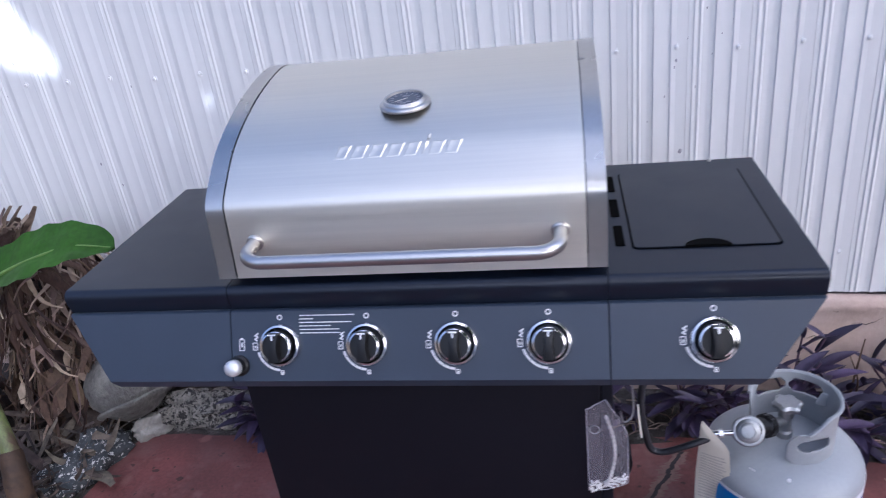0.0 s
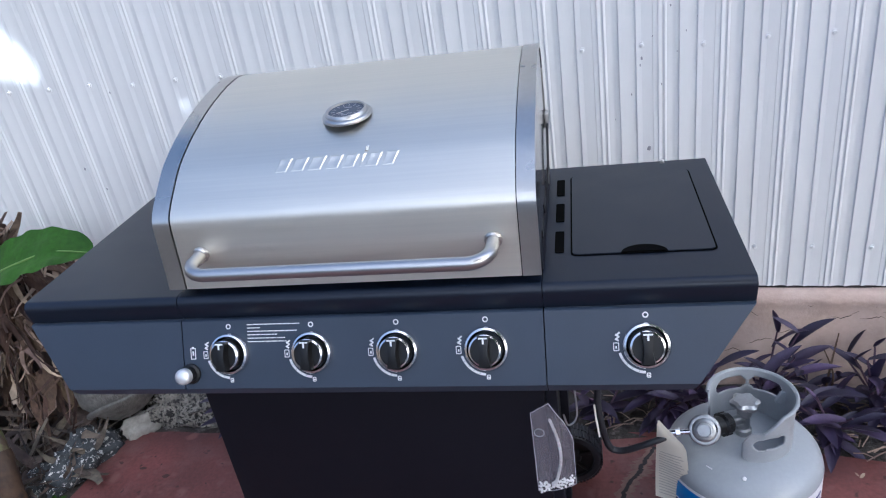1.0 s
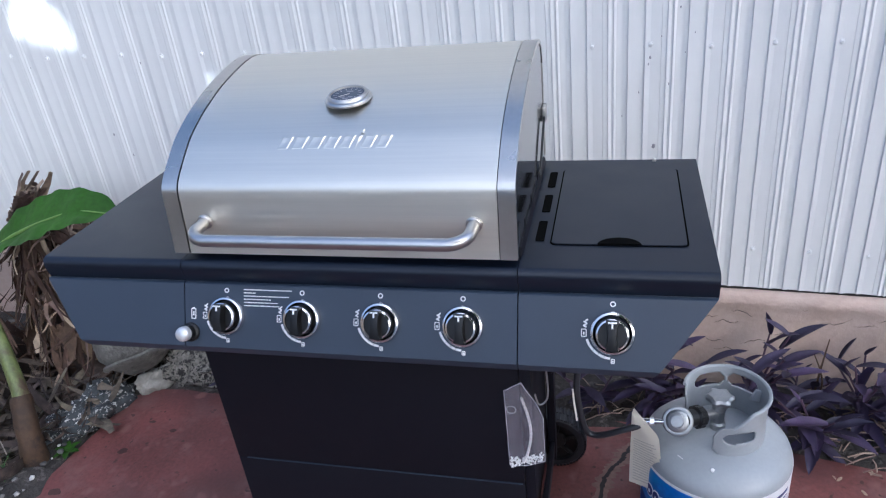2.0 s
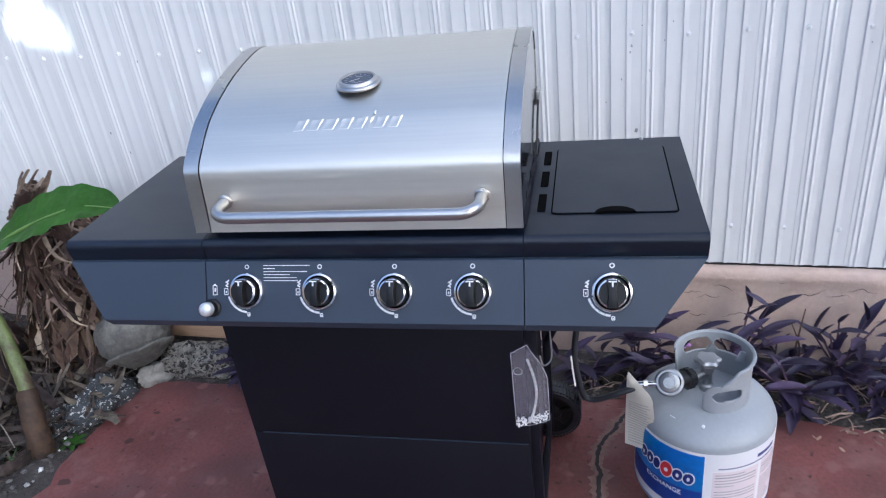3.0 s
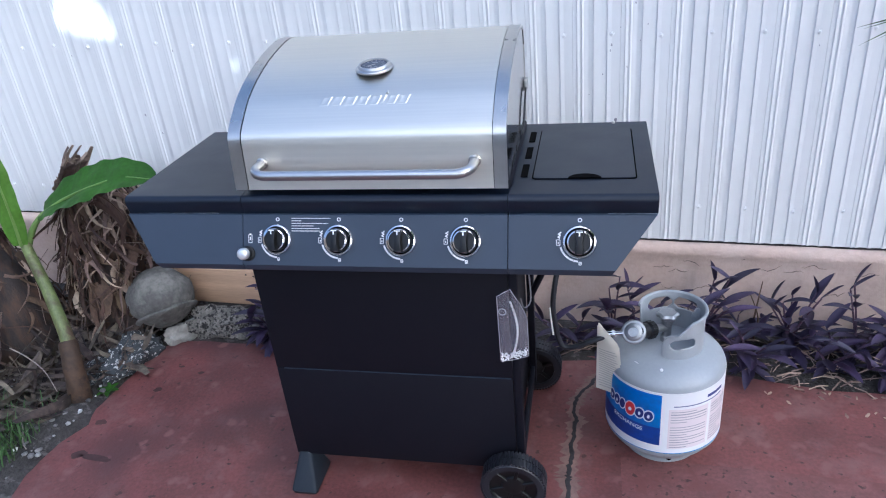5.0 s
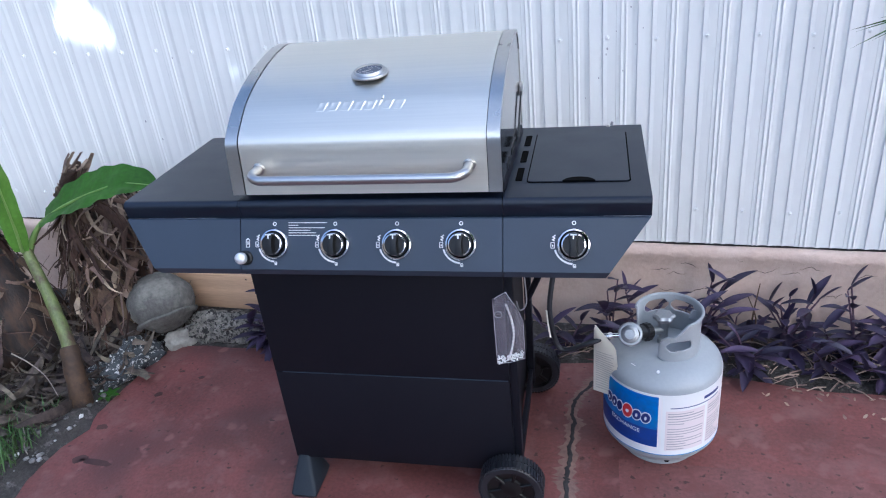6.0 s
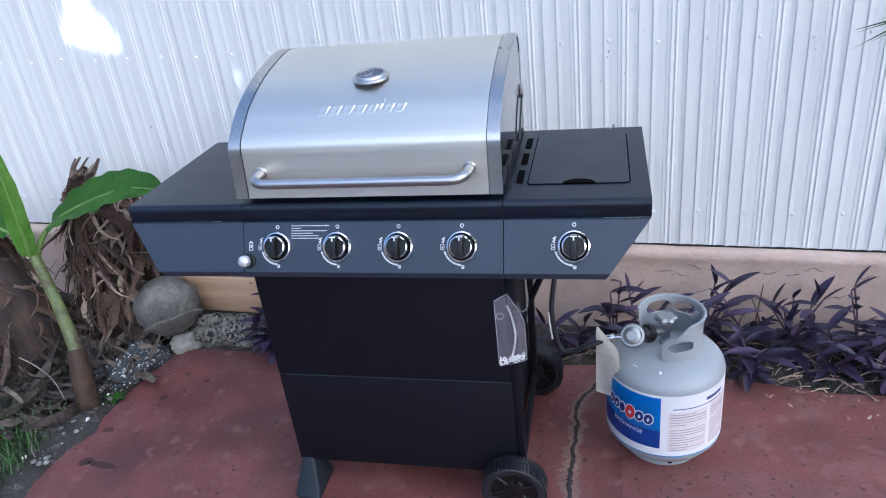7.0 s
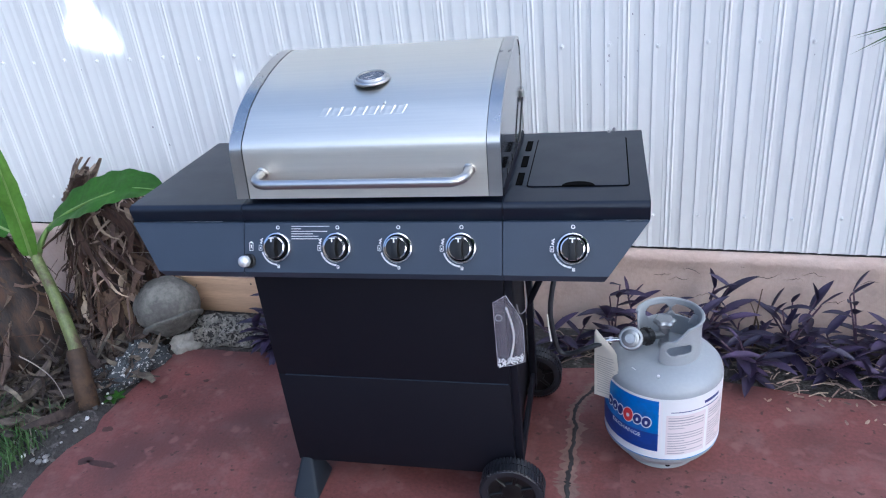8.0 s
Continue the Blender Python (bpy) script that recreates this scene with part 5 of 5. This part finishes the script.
bm = bmesh.new()
for i in range(1150):
    x, y = -1.95 + 0.84 * rng.random(), 0.10 + 0.66 * rng.random()
    if not in_left_bed(x + 0.075 * (1 if y < 0.34 else 0), y) or (y < 0.16 and rng.random() < 0.5):
        continue
    broad = i % 5 == 0
    m = Matrix.Translation((x, y, 0.02 + 0.03 * rng.random() + 0.12 * max(0, y - 0.25) * rng.random())) @ Matrix.Rotation(6.28 * rng.random(), 4, "Z") @ Matrix.Rotation(radians(-84 + 34 * rng.random()), 4, "Y")
    add_rows(bm, husk_strip(bm, (0.08 + 0.13 * rng.random()) if broad else 0.03 + 0.12 * rng.random() ** 2, (0.014 + 0.020 * rng.random()) if broad else 0.002 + 0.009 * rng.random() ** 2, rng.random() * 1.1, rng, 7), m)
tagged(part("leaf_litter", bm, LITTER, None, angle=80), "dry fallen banana leaves on dark soil", "leaf litter", kind="stuff")


def fallen(name, pts, wide, mat, label, category, seed, parent=None):
    """A long dry leaf lying along pts: a crumpled sheet folded along its rib, its edges torn and curled in."""
    path = [p - (parent.location if parent else Vector()) for p in smooth_path(pts, 9)]
    n, bm, rows = len(path) - 1, bmesh.new(), []
    for i, p in enumerate(path):
        t = i / n
        d = (path[min(i + 1, n)] - path[max(i - 1, 0)]).normalized()
        side = d.cross(Vector((0, 0, 1))).normalized()
        w = wide * (0.25 + math.sin(math.pi * min(1, 0.12 + 0.82 * t)))
        row = []
        for k in range(-4, 5):
            q = k / 4 * (1 + 0.35 * noise.noise(Vector((t * 9, k, seed))))
            curl = 1.9 * q
            v = side * (w * math.sin(curl) * 0.75) + Vector((0, 0, w * (1 - math.cos(curl)) * 0.55 * (1 if k % 2 else 0.8)))
            row.append(bm.verts.new(p + v + wide * 0.35 * Vector((noise.noise(Vector((t * 12, k * 0.9, seed + 2))), noise.noise(Vector((t * 12, k * 0.9, seed + 5))), noise.noise(Vector((t * 14, k * 0.9, seed + 8)))))))
        rows.append(row)
    for a, b in zip(rows, rows[1:]):
        for k in range(8):
            bm.faces.new((a[k], a[k + 1], b[k + 1], b[k]))
    bmesh.ops.solidify(bm, geom=bm.faces[:], thickness=0.0012)
    return tagged(part(name, bm, mat, parent, angle=50), label, category)


fallen("dry_leaf", [(-1.49, 0.02, 0.03), (-1.43, 0.12, 0.05), (-1.37, 0.21, 0.07), (-1.335, 0.29, 0.095), (-1.30, 0.33, 0.12)], 0.026, LITTER, "long dry brown leaf rib lying on the litter", "leaf", 3)
fallen("dry_leaf", [(-1.345, 0.155, 0.025), (-1.285, 0.19, 0.035), (-1.235, 0.205, 0.045)], 0.016, HUSK_PALE, "short rolled pale dry leaf on the soil", "leaf", 5)
fallen("dry_leaf", [(-1.56, 0.24, 0.03), (-1.54, 0.32, 0.10), (-1.525, 0.36, 0.19), (-1.50, 0.38, 0.26)], 0.022, HUSK_PALE, "curled pale dry leaf leaning on the trunk", "leaf", 8)
for k, (pts, wide) in enumerate((([(-1.335, 0.68, 0.55), (-1.325, 0.67, 0.61), (-1.285, 0.66, 0.665), (-1.235, 0.65, 0.695)], 0.032), ([(-1.36, 0.67, 0.53), (-1.345, 0.66, 0.60), (-1.31, 0.65, 0.645)], 0.026), ([(-1.25, 0.63, 0.57), (-1.225, 0.60, 0.50), (-1.215, 0.585, 0.42)], 0.022), ([(-1.33, 0.60, 0.50), (-1.335, 0.575, 0.42), (-1.315, 0.57, 0.34)], 0.024))):
    fallen("torn_sheath", pts, wide, HUSK_PALE if k != 3 else HUSK, "broad curled dry sheath", "", 20 + k, cut_stump)
tagged(part("root_strand", tube(bmesh.new(), smooth_path([(-1.46, 0.32, 0.165), (-1.40, 0.305, 0.150), (-1.34, 0.285, 0.130), (-1.285, 0.255, 0.115), (-1.235, 0.22, 0.075)], 7), lambda t: 0.0024 - 0.0010 * t, 7), PAPER_ROOT, None), "thin pale dry strand hanging across the litter", "strand")
tagged(part("root_strand", tube(bmesh.new(), smooth_path([(-1.30, 0.115, 0.04), (-1.272, 0.085, 0.03), (-1.245, 0.045, 0.02), (-1.215, 0.022, 0.018)], 6), 0.0018, 6), PAPER_ROOT, None), "thin pale dry strand on the soil", "strand")
for name, mat, count, seed, label in (("gravel", GRAVEL, 330, 0, "small grey stones scattered on the soil"), ("pebbles", WHITE_PEBBLE, 95, 900, "small white pebbles scattered on the dark soil")):
    bm = bmesh.new()
    for i in range(count):
        x, y = -1.6 + 0.52 * rng.random(), -0.25 + 0.95 * rng.random()
        if not in_left_bed(x - 0.02, y):
            continue
        size = 0.0035 + 0.0085 * rng.random() ** 3
        lump(bm, size, i + seed, 0.4, (1, 1, 0.7), 1, m=Matrix.Translation((x, y, 0.018 + size * 0.4)))
    tagged(part(name, bm, mat, None, angle=80), label, "gravel", kind="stuff")
bm = bmesh.new()
for i in range(2600):
    x, y = -1.75 + 0.58 * rng.random(), -0.40 + 0.62 * rng.random()
    if not in_left_bed(x + 0.05, y) or rng.random() < (y + 0.02) * 4:
        continue
    a, h = 6.28 * rng.random(), 0.035 + 0.06 * rng.random()
    dx, dy = math.cos(a), math.sin(a)
    w = 0.0022
    p = [(x - dy * w, y + dx * w, 0.01), (x + dy * w, y - dx * w, 0.01), (x + dx * h * 0.3 + dy * w * 0.7, y + dy * h * 0.3 - dx * w * 0.7, 0.01 + h * 0.7), (x + dx * h * 0.3 - dy * w * 0.7, y + dy * h * 0.3 + dx * w * 0.7, 0.01 + h * 0.7), (x + dx * h * 0.7, y + dy * h * 0.7, 0.01 + h)]
    v = [bm.verts.new(q) for q in p]
    bm.faces.new((v[0], v[1], v[2], v[3]))
    bm.faces.new((v[3], v[2], v[4]))
tagged(part("grass", bm, GRASS, None), "thin green grass at the edge of the bed", "grass", kind="stuff")
weed = thing("weed", (-1.135, 0.315, 0.005), "small bright green weed at the patio edge", "plant")
for i in range(6):
    bm = bmesh.new()
    blade(bm, 0.045, 0.020, 6, 0.4, 0.2)
    o = part("leaf", bm, BANANA_LEAF, weed)
    o.matrix_basis = Matrix.Rotation(i * 1.05, 4, "Z") @ Matrix.Rotation(radians(-35), 4, "Y")

# ---- purple plants along the footing ----
LEAVES = []
for k in range(4):
    bm = bmesh.new()
    blade(bm, 0.074 + 0.014 * k, 0.023 + 0.0025 * k, 9, -0.05 + 0.10 * k, 0.45, 1.3, 0.10)
    LEAVES.append(mesh_of("leaf", bm, PURPLE, 80))


def purple_plant(x, y, height, seed, flower=False):
    rng = random.Random(seed)
    p = thing("purple_plant", (x, y, 0.0), "purple trailing plant with pointed leaves along the footing", "plant", "purple plants by the wall")
    stems = bmesh.new()
    for s in range(3 + rng.randrange(2)):
        a = 6.28 * rng.random()
        lean = 0.03 + 0.07 * rng.random()
        h = height * (0.55 + 0.5 * rng.random())
        pts = smooth_path([(0, 0, 0), (lean * 0.3 * math.cos(a), lean * 0.3 * math.sin(a), h * 0.45), (lean * math.cos(a), lean * math.sin(a) - 0.01, h)], 5)
        tube(stems, pts, lambda t: 0.0042 - 0.0018 * t, 6)
        n = 5 + rng.randrange(3)
        for i in range(n):
            t = 0.18 + 0.82 * i / (n - 1)
            q = pts[min(len(pts) - 1, int(t * (len(pts) - 1)))]
            o = new("leaf", LEAVES[rng.randrange(4)])
            o.parent = p
            up = radians(22 - 100 * t * (0.45 + 0.55 * rng.random()))
            k = 0.8 + 0.45 * rng.random()
            yaw = a + i * 2.45 + rng.random()
            if math.sin(yaw) > 0.55:
                yaw = -yaw
            o.matrix_basis = Matrix.Translation(q) @ Matrix.Rotation(yaw, 4, "Z") @ Matrix.Rotation(up, 4, "Y") @ Matrix.Diagonal((k, k, k, 1))
    part("stem", stems, PURPLE_STEM, p)
    if flower:
        bm = bmesh.new()
        for i in range(3):
            lump(bm, 0.010, i, 0.2, (1, 0.8, 0.3), 2, m=Matrix.Translation((0.012 * math.cos(i * 2.1), 0.012 * math.sin(i * 2.1), height + 0.01)))
        part("flower", bm, PETAL, p, "small violet flower")
    return p


rng = random.Random(77)
plants = []
for i in range(10):
    x = 0.36 + i * 0.137 + 0.03 * rng.random()
    plants.append((x, 0.655 + 0.09 * rng.random(), 0.09 + 0.10 * rng.random()))
for i in range(4):
    x = 0.92 + i * 0.19 + 0.05 * rng.random()
    plants.append((x, 0.545 + 0.06 * rng.random(), 0.06 + 0.08 * rng.random()))
plants += [(1.24, 0.66, 0.27), (1.36, 0.68, 0.24), (1.05, 0.68, 0.22), (0.52, 0.70, 0.24), (0.60, 0.70, 0.23), (0.80, 0.72, 0.24), (-0.70, 0.66, 0.17), (-0.66, 0.63, 0.12), (-0.62, 0.70, 0.20), (1.62, 0.66, 0.2), (1.74, 0.62, 0.2)]
for i, (x, y, h) in enumerate(plants):
    purple_plant(x, y, h, 100 + i, i == 2)
twigs = bmesh.new()
for i in range(330):
    x, y = 0.35 + 1.7 * rng.random(), 0.50 + 0.24 * rng.random()
    if y < patio_edge_back(x) - 0.02:
        continue
    a, l = 6.28 * rng.random(), 0.03 + 0.08 * rng.random()
    z = 0.005 + 0.02 * rng.random()
    tube(twigs, [(x, y, z), (x + l * 0.5 * math.cos(a), y + l * 0.35 * math.sin(a), z + 0.008), (x + l * math.cos(a), y + l * 0.6 * math.sin(a), z)], 0.0014 + 0.0012 * rng.random(), 4)
tagged(part("dry_twigs", twigs, HUSK_PALE, None), "pale dry twigs and stems on the soil under the purple plants", "twigs", kind="stuff")
flakes = bmesh.new()
for i in range(46):
    x = 0.95 + 0.75 * rng.random()
    y = patio_edge_back(x) - 0.015 - 0.10 * rng.random() ** 2
    lump(flakes, 0.0045 + 0.004 * rng.random(), i, 0.3, (1.6, 0.6, 0.25), 1, m=pose(x, y, 0.0012, 0, 0, 360 * rng.random()))
tagged(part("dry_flakes", flakes, HUSK_PALE, None), "pale dry flakes scattered on the red concrete", "debris", kind="stuff")
for x, h, a in ((0.955, 0.22, 4), (0.965, 0.17, -6)):
    bm = bmesh.new()
    tube(bm, smooth_path([(0, 0, 0), (0.006, 0.0, h * 0.5), (0.004 * a, 0, h)], 6), lambda t: 0.004 - 0.0025 * t, 6)
    o = part("twig", bm, HUSK, None)
    o.matrix_basis = pose(x, 0.74, 0.0)
    tagged(o, "thin dry brown twig standing by the footing", "twig")

# ---- small palm beside the patio, whose frond tips reach into view ----
palm = thing("palm", (2.02, 0.44, 0.0), "small palm with thin drooping green leaflets", "plant")
part("trunk", tube(bmesh.new(), smooth_path([(0, 0, -0.04), (0.02, 0.0, 0.4), (0.0, 0.01, 0.85)], 6), lambda t: 0.06 - 0.02 * t, 12), BARK, palm)
rng = random.Random(12)
for ang, rise in ((168, 0.55), (95, 0.7), (20, 0.6), (-60, 0.65), (235, 0.9)):
    rib, lf = bmesh.new(), bmesh.new()
    c, s_ = math.cos(radians(ang)), math.sin(radians(ang))
    line = smooth_path([(0, 0, 0.83), (0.22 * c, 0.22 * s_, 0.83 + 0.32 * rise), (0.50 * c, 0.50 * s_, 0.83 + 0.50 * rise), (0.80 * c, 0.80 * s_, 0.83 + 0.36 * rise)], 7)
    tube(rib, line, lambda t: 0.007 - 0.005 * t, 6)
    for i in range(5, len(line)):
        p = line[i]
        for side in (-1, 1):
            d = (Vector((c, s_, 0)) * 0.75 + Vector((-s_, c, 0)) * side * 0.55 + Vector((0, 0, -0.30 + 0.25 * rng.random()))).normalized()
            q = p + d * (0.17 + 0.05 * rng.random())
            w = Vector((0, 0, 0.0024))
            mid = (p + q) / 2 + Vector((0, 0, 0.010))
            v = [lf.verts.new(x) for x in (p - w * 0.5, p + w * 0.5, mid + w, mid - w, q)]
            lf.faces.new((v[0], v[1], v[2], v[3]))
            lf.faces.new((v[3], v[2], v[4]))
    fr = part("frond", rib, STEM_GREEN, palm)
    part("leaflets", lf, GRASS, fr)

# ---- unseen tree added behind the camera to block the sun, its crown holed for sunbeams ----
crown_c = Vector((-0.7, -0.3, 0.6)) + SUN_DIR * 9.0
# unseen pale wall, added to shade the yard and reflect in the hood
yard_wall = tagged(part("wall_house", box(bmesh.new(), -9.0, 9.0, -8.9, -8.6, -0.1, 2.9, 0.01, 1), YARD_WALL_PAINT), "unseen pale wall added across the yard to shade and reflect", "wall", kind="structure")
# two unseen dark fences, added to hold back light from either side
tagged(part("fence_side", box(bmesh.new(), 7.2, 7.35, -8.6, 1.4, -0.1, 2.0, 0.01, 1), BARK), "unseen dark wooden fence added to cut light from the side", "fence", kind="structure")
tagged(part("fence_far_side", box(bmesh.new(), -5.2, -5.0, -8.6, 1.4, -0.1, 2.4, 0.01, 1), BARK), "unseen dark wooden fence added to cut light from the side", "fence", kind="structure")
tree = thing("added_sun_blocker_tree", (crown_c.x + 0.8, crown_c.y - 0.6, 0), "unseen tall leafy tree added behind the patio to block the sun", "tree")
foot = Vector((crown_c.x + 0.8, crown_c.y - 0.6, 0))
bm = bmesh.new()
tube(bm, smooth_path([(0, 0, -0.05), (0.05, 0, 1.2), (-0.2, 0.15, 2.9), tuple(crown_c - foot)], 6), lambda t: 0.17 - 0.11 * t, 14)
for a, b in ((3.0, (0.6, -0.9, 5.6)), (2.8, (-1.9, 1.4, 5.4)), (3.2, (0.5, 1.5, 6.2))):
    tube(bm, smooth_path([(-0.12, 0.08, a), tuple((Vector((-0.12, 0.08, a)) + Vector(b)) / 2 + Vector((0, 0, 0.2))), b], 6), lambda t: 0.08 - 0.06 * t, 8)
part("trunk", bm, BARK, tree, angle=60)
ax = SUN_DIR.cross(Vector((0, 0, 1))).normalized()
ay = ax.cross(SUN_DIR).normalized()
wn_dir = (WALL.to_3x3() @ Vector((0, -1, 0))).normalized()
wall_o = WALL @ Vector((0, 0, 0))
PATCH = [(-1.31, 1.28), (-1.262, 1.240), (-1.222, 1.165), (-1.190, 1.125), (-1.170, 1.090), (-1.160, 1.046), (-1.205, 1.052), (-1.286, 1.075), (-1.345, 1.092), (-1.372, 1.115), (-1.364, 1.150), (-1.338, 1.182)]
SPOTS = [(-0.733, 0.928, 0.016, 0.016), (-0.876, 0.846, 0.016, 0.017), (-0.905, 0.850, 0.008, 0.012), (-1.481, 1.162, 0.012, 0.006)]


def lets_light(p, pad):
    """Whether a ray of sun through p would come within pad of one of the lit places on the wall."""
    t = (p - wall_o).dot(wn_dir) / SUN_DIR.dot(wn_dir)
    q = WALL.inverted() @ (p - SUN_DIR * t)
    for u, z, a, b in SPOTS:
        if ((q.x - u) / (a + pad)) ** 2 + ((q.z - z) / (b + pad)) ** 2 < 1:
            return True
    inside = False
    for (u0, z0), (u1, z1) in zip(PATCH, PATCH[1:] + PATCH[:1]):
        if (z0 > q.z) != (z1 > q.z) and q.x < u0 + (u1 - u0) * (q.z - z0) / (z1 - z0):
            inside = not inside
        if pad:
            k = max(0.0, min(1.0, ((q.x - u0) * (u1 - u0) + (q.z - z0) * (z1 - z0)) / ((u1 - u0) ** 2 + (z1 - z0) ** 2)))
            if math.hypot(q.x - u0 - k * (u1 - u0), q.z - z0 - k * (z1 - z0)) < pad:
                return True
    return inside


rng = random.Random(91)
bm = bmesh.new()


def tree_leaf(c, size):
    n = (SUN_DIR + 0.5 * Vector((rng.random() - 0.5, rng.random() - 0.5, rng.random() - 0.5))).normalized()
    u = n.cross(Vector((rng.random() - 0.5, rng.random() - 0.5, rng.random() - 0.5))).normalized()
    w = n.cross(u)
    pts = [c + u * size * a + w * size * b for a, b in ((-1, 0), (-0.5, 0.45), (0.3, 0.5), (1, 0), (0.3, -0.5), (-0.5, -0.45))]
    if lets_light(c, size * 0.75 if size > 0.1 else 0.0) or any(lets_light(p, 0.0) for p in pts):
        return
    bm.faces.new([bm.verts.new(p - foot) for p in pts])


for layer in range(5):
    for i in range(-18, 19):
        for j in range(-12, 13):
            r = (i / 18) ** 2 + (j / 12) ** 2
            if r > 1.0 + 0.12 * noise.noise(Vector((i * 0.5, j * 0.5, layer))):
                continue
            c = crown_c + ax * (i * 0.21 + 0.12 * (rng.random() - 0.5)) + ay * (j * 0.21 + 0.12 * (rng.random() - 0.5)) + SUN_DIR * (layer * 0.3 + 0.4 * (rng.random() - 0.5))
            tree_leaf(c, 0.22)
# an unseen low bough, added so its small leaves draw the sunlit places' edges
for u, z, ru, rz in ((-1.28, 1.15, 0.34, 0.34), (-0.81, 0.89, 0.25, 0.25)):
    gap_o = WALL @ Vector((u, 0, z))
    for i in range(-34, 35):
        for j in range(-34, 35):
            if (i / 34) ** 2 + (j / 34) ** 2 > 0.95 + 0.45 * noise.noise(Vector((i * 0.17, j * 0.17, u))):
                continue
            for layer in range(2):
                c = gap_o + SUN_DIR * (3.40 + 0.08 * rng.random()) + ax * (i / 34 * ru + 0.014 * rng.random()) + ay * (j / 34 * rz + 0.014 * rng.random())
                tree_leaf(c, 0.018)
bough = bmesh.new()
for end in ((-1.72, 1.20), (-0.50, 1.10)):
    tip = (WALL @ Vector((end[0], 0, end[1]))) + SUN_DIR * 3.45 - foot
    tube(bough, smooth_path([(-0.12, 0.08, 2.2), tuple(Vector((-0.12, 0.08, 2.2)).lerp(tip, 0.5) + Vector((0, 0, 0.25))), tuple(tip)], 8), lambda t: 0.05 - 0.042 * t, 8)
part("bough", bough, BARK, tree, "unseen thin bough added to carry the light-shaping leaves", angle=60)
part("crown", bm, TREE_LEAF, tree, "added crown of green leaves, holed to shape the sunlight")
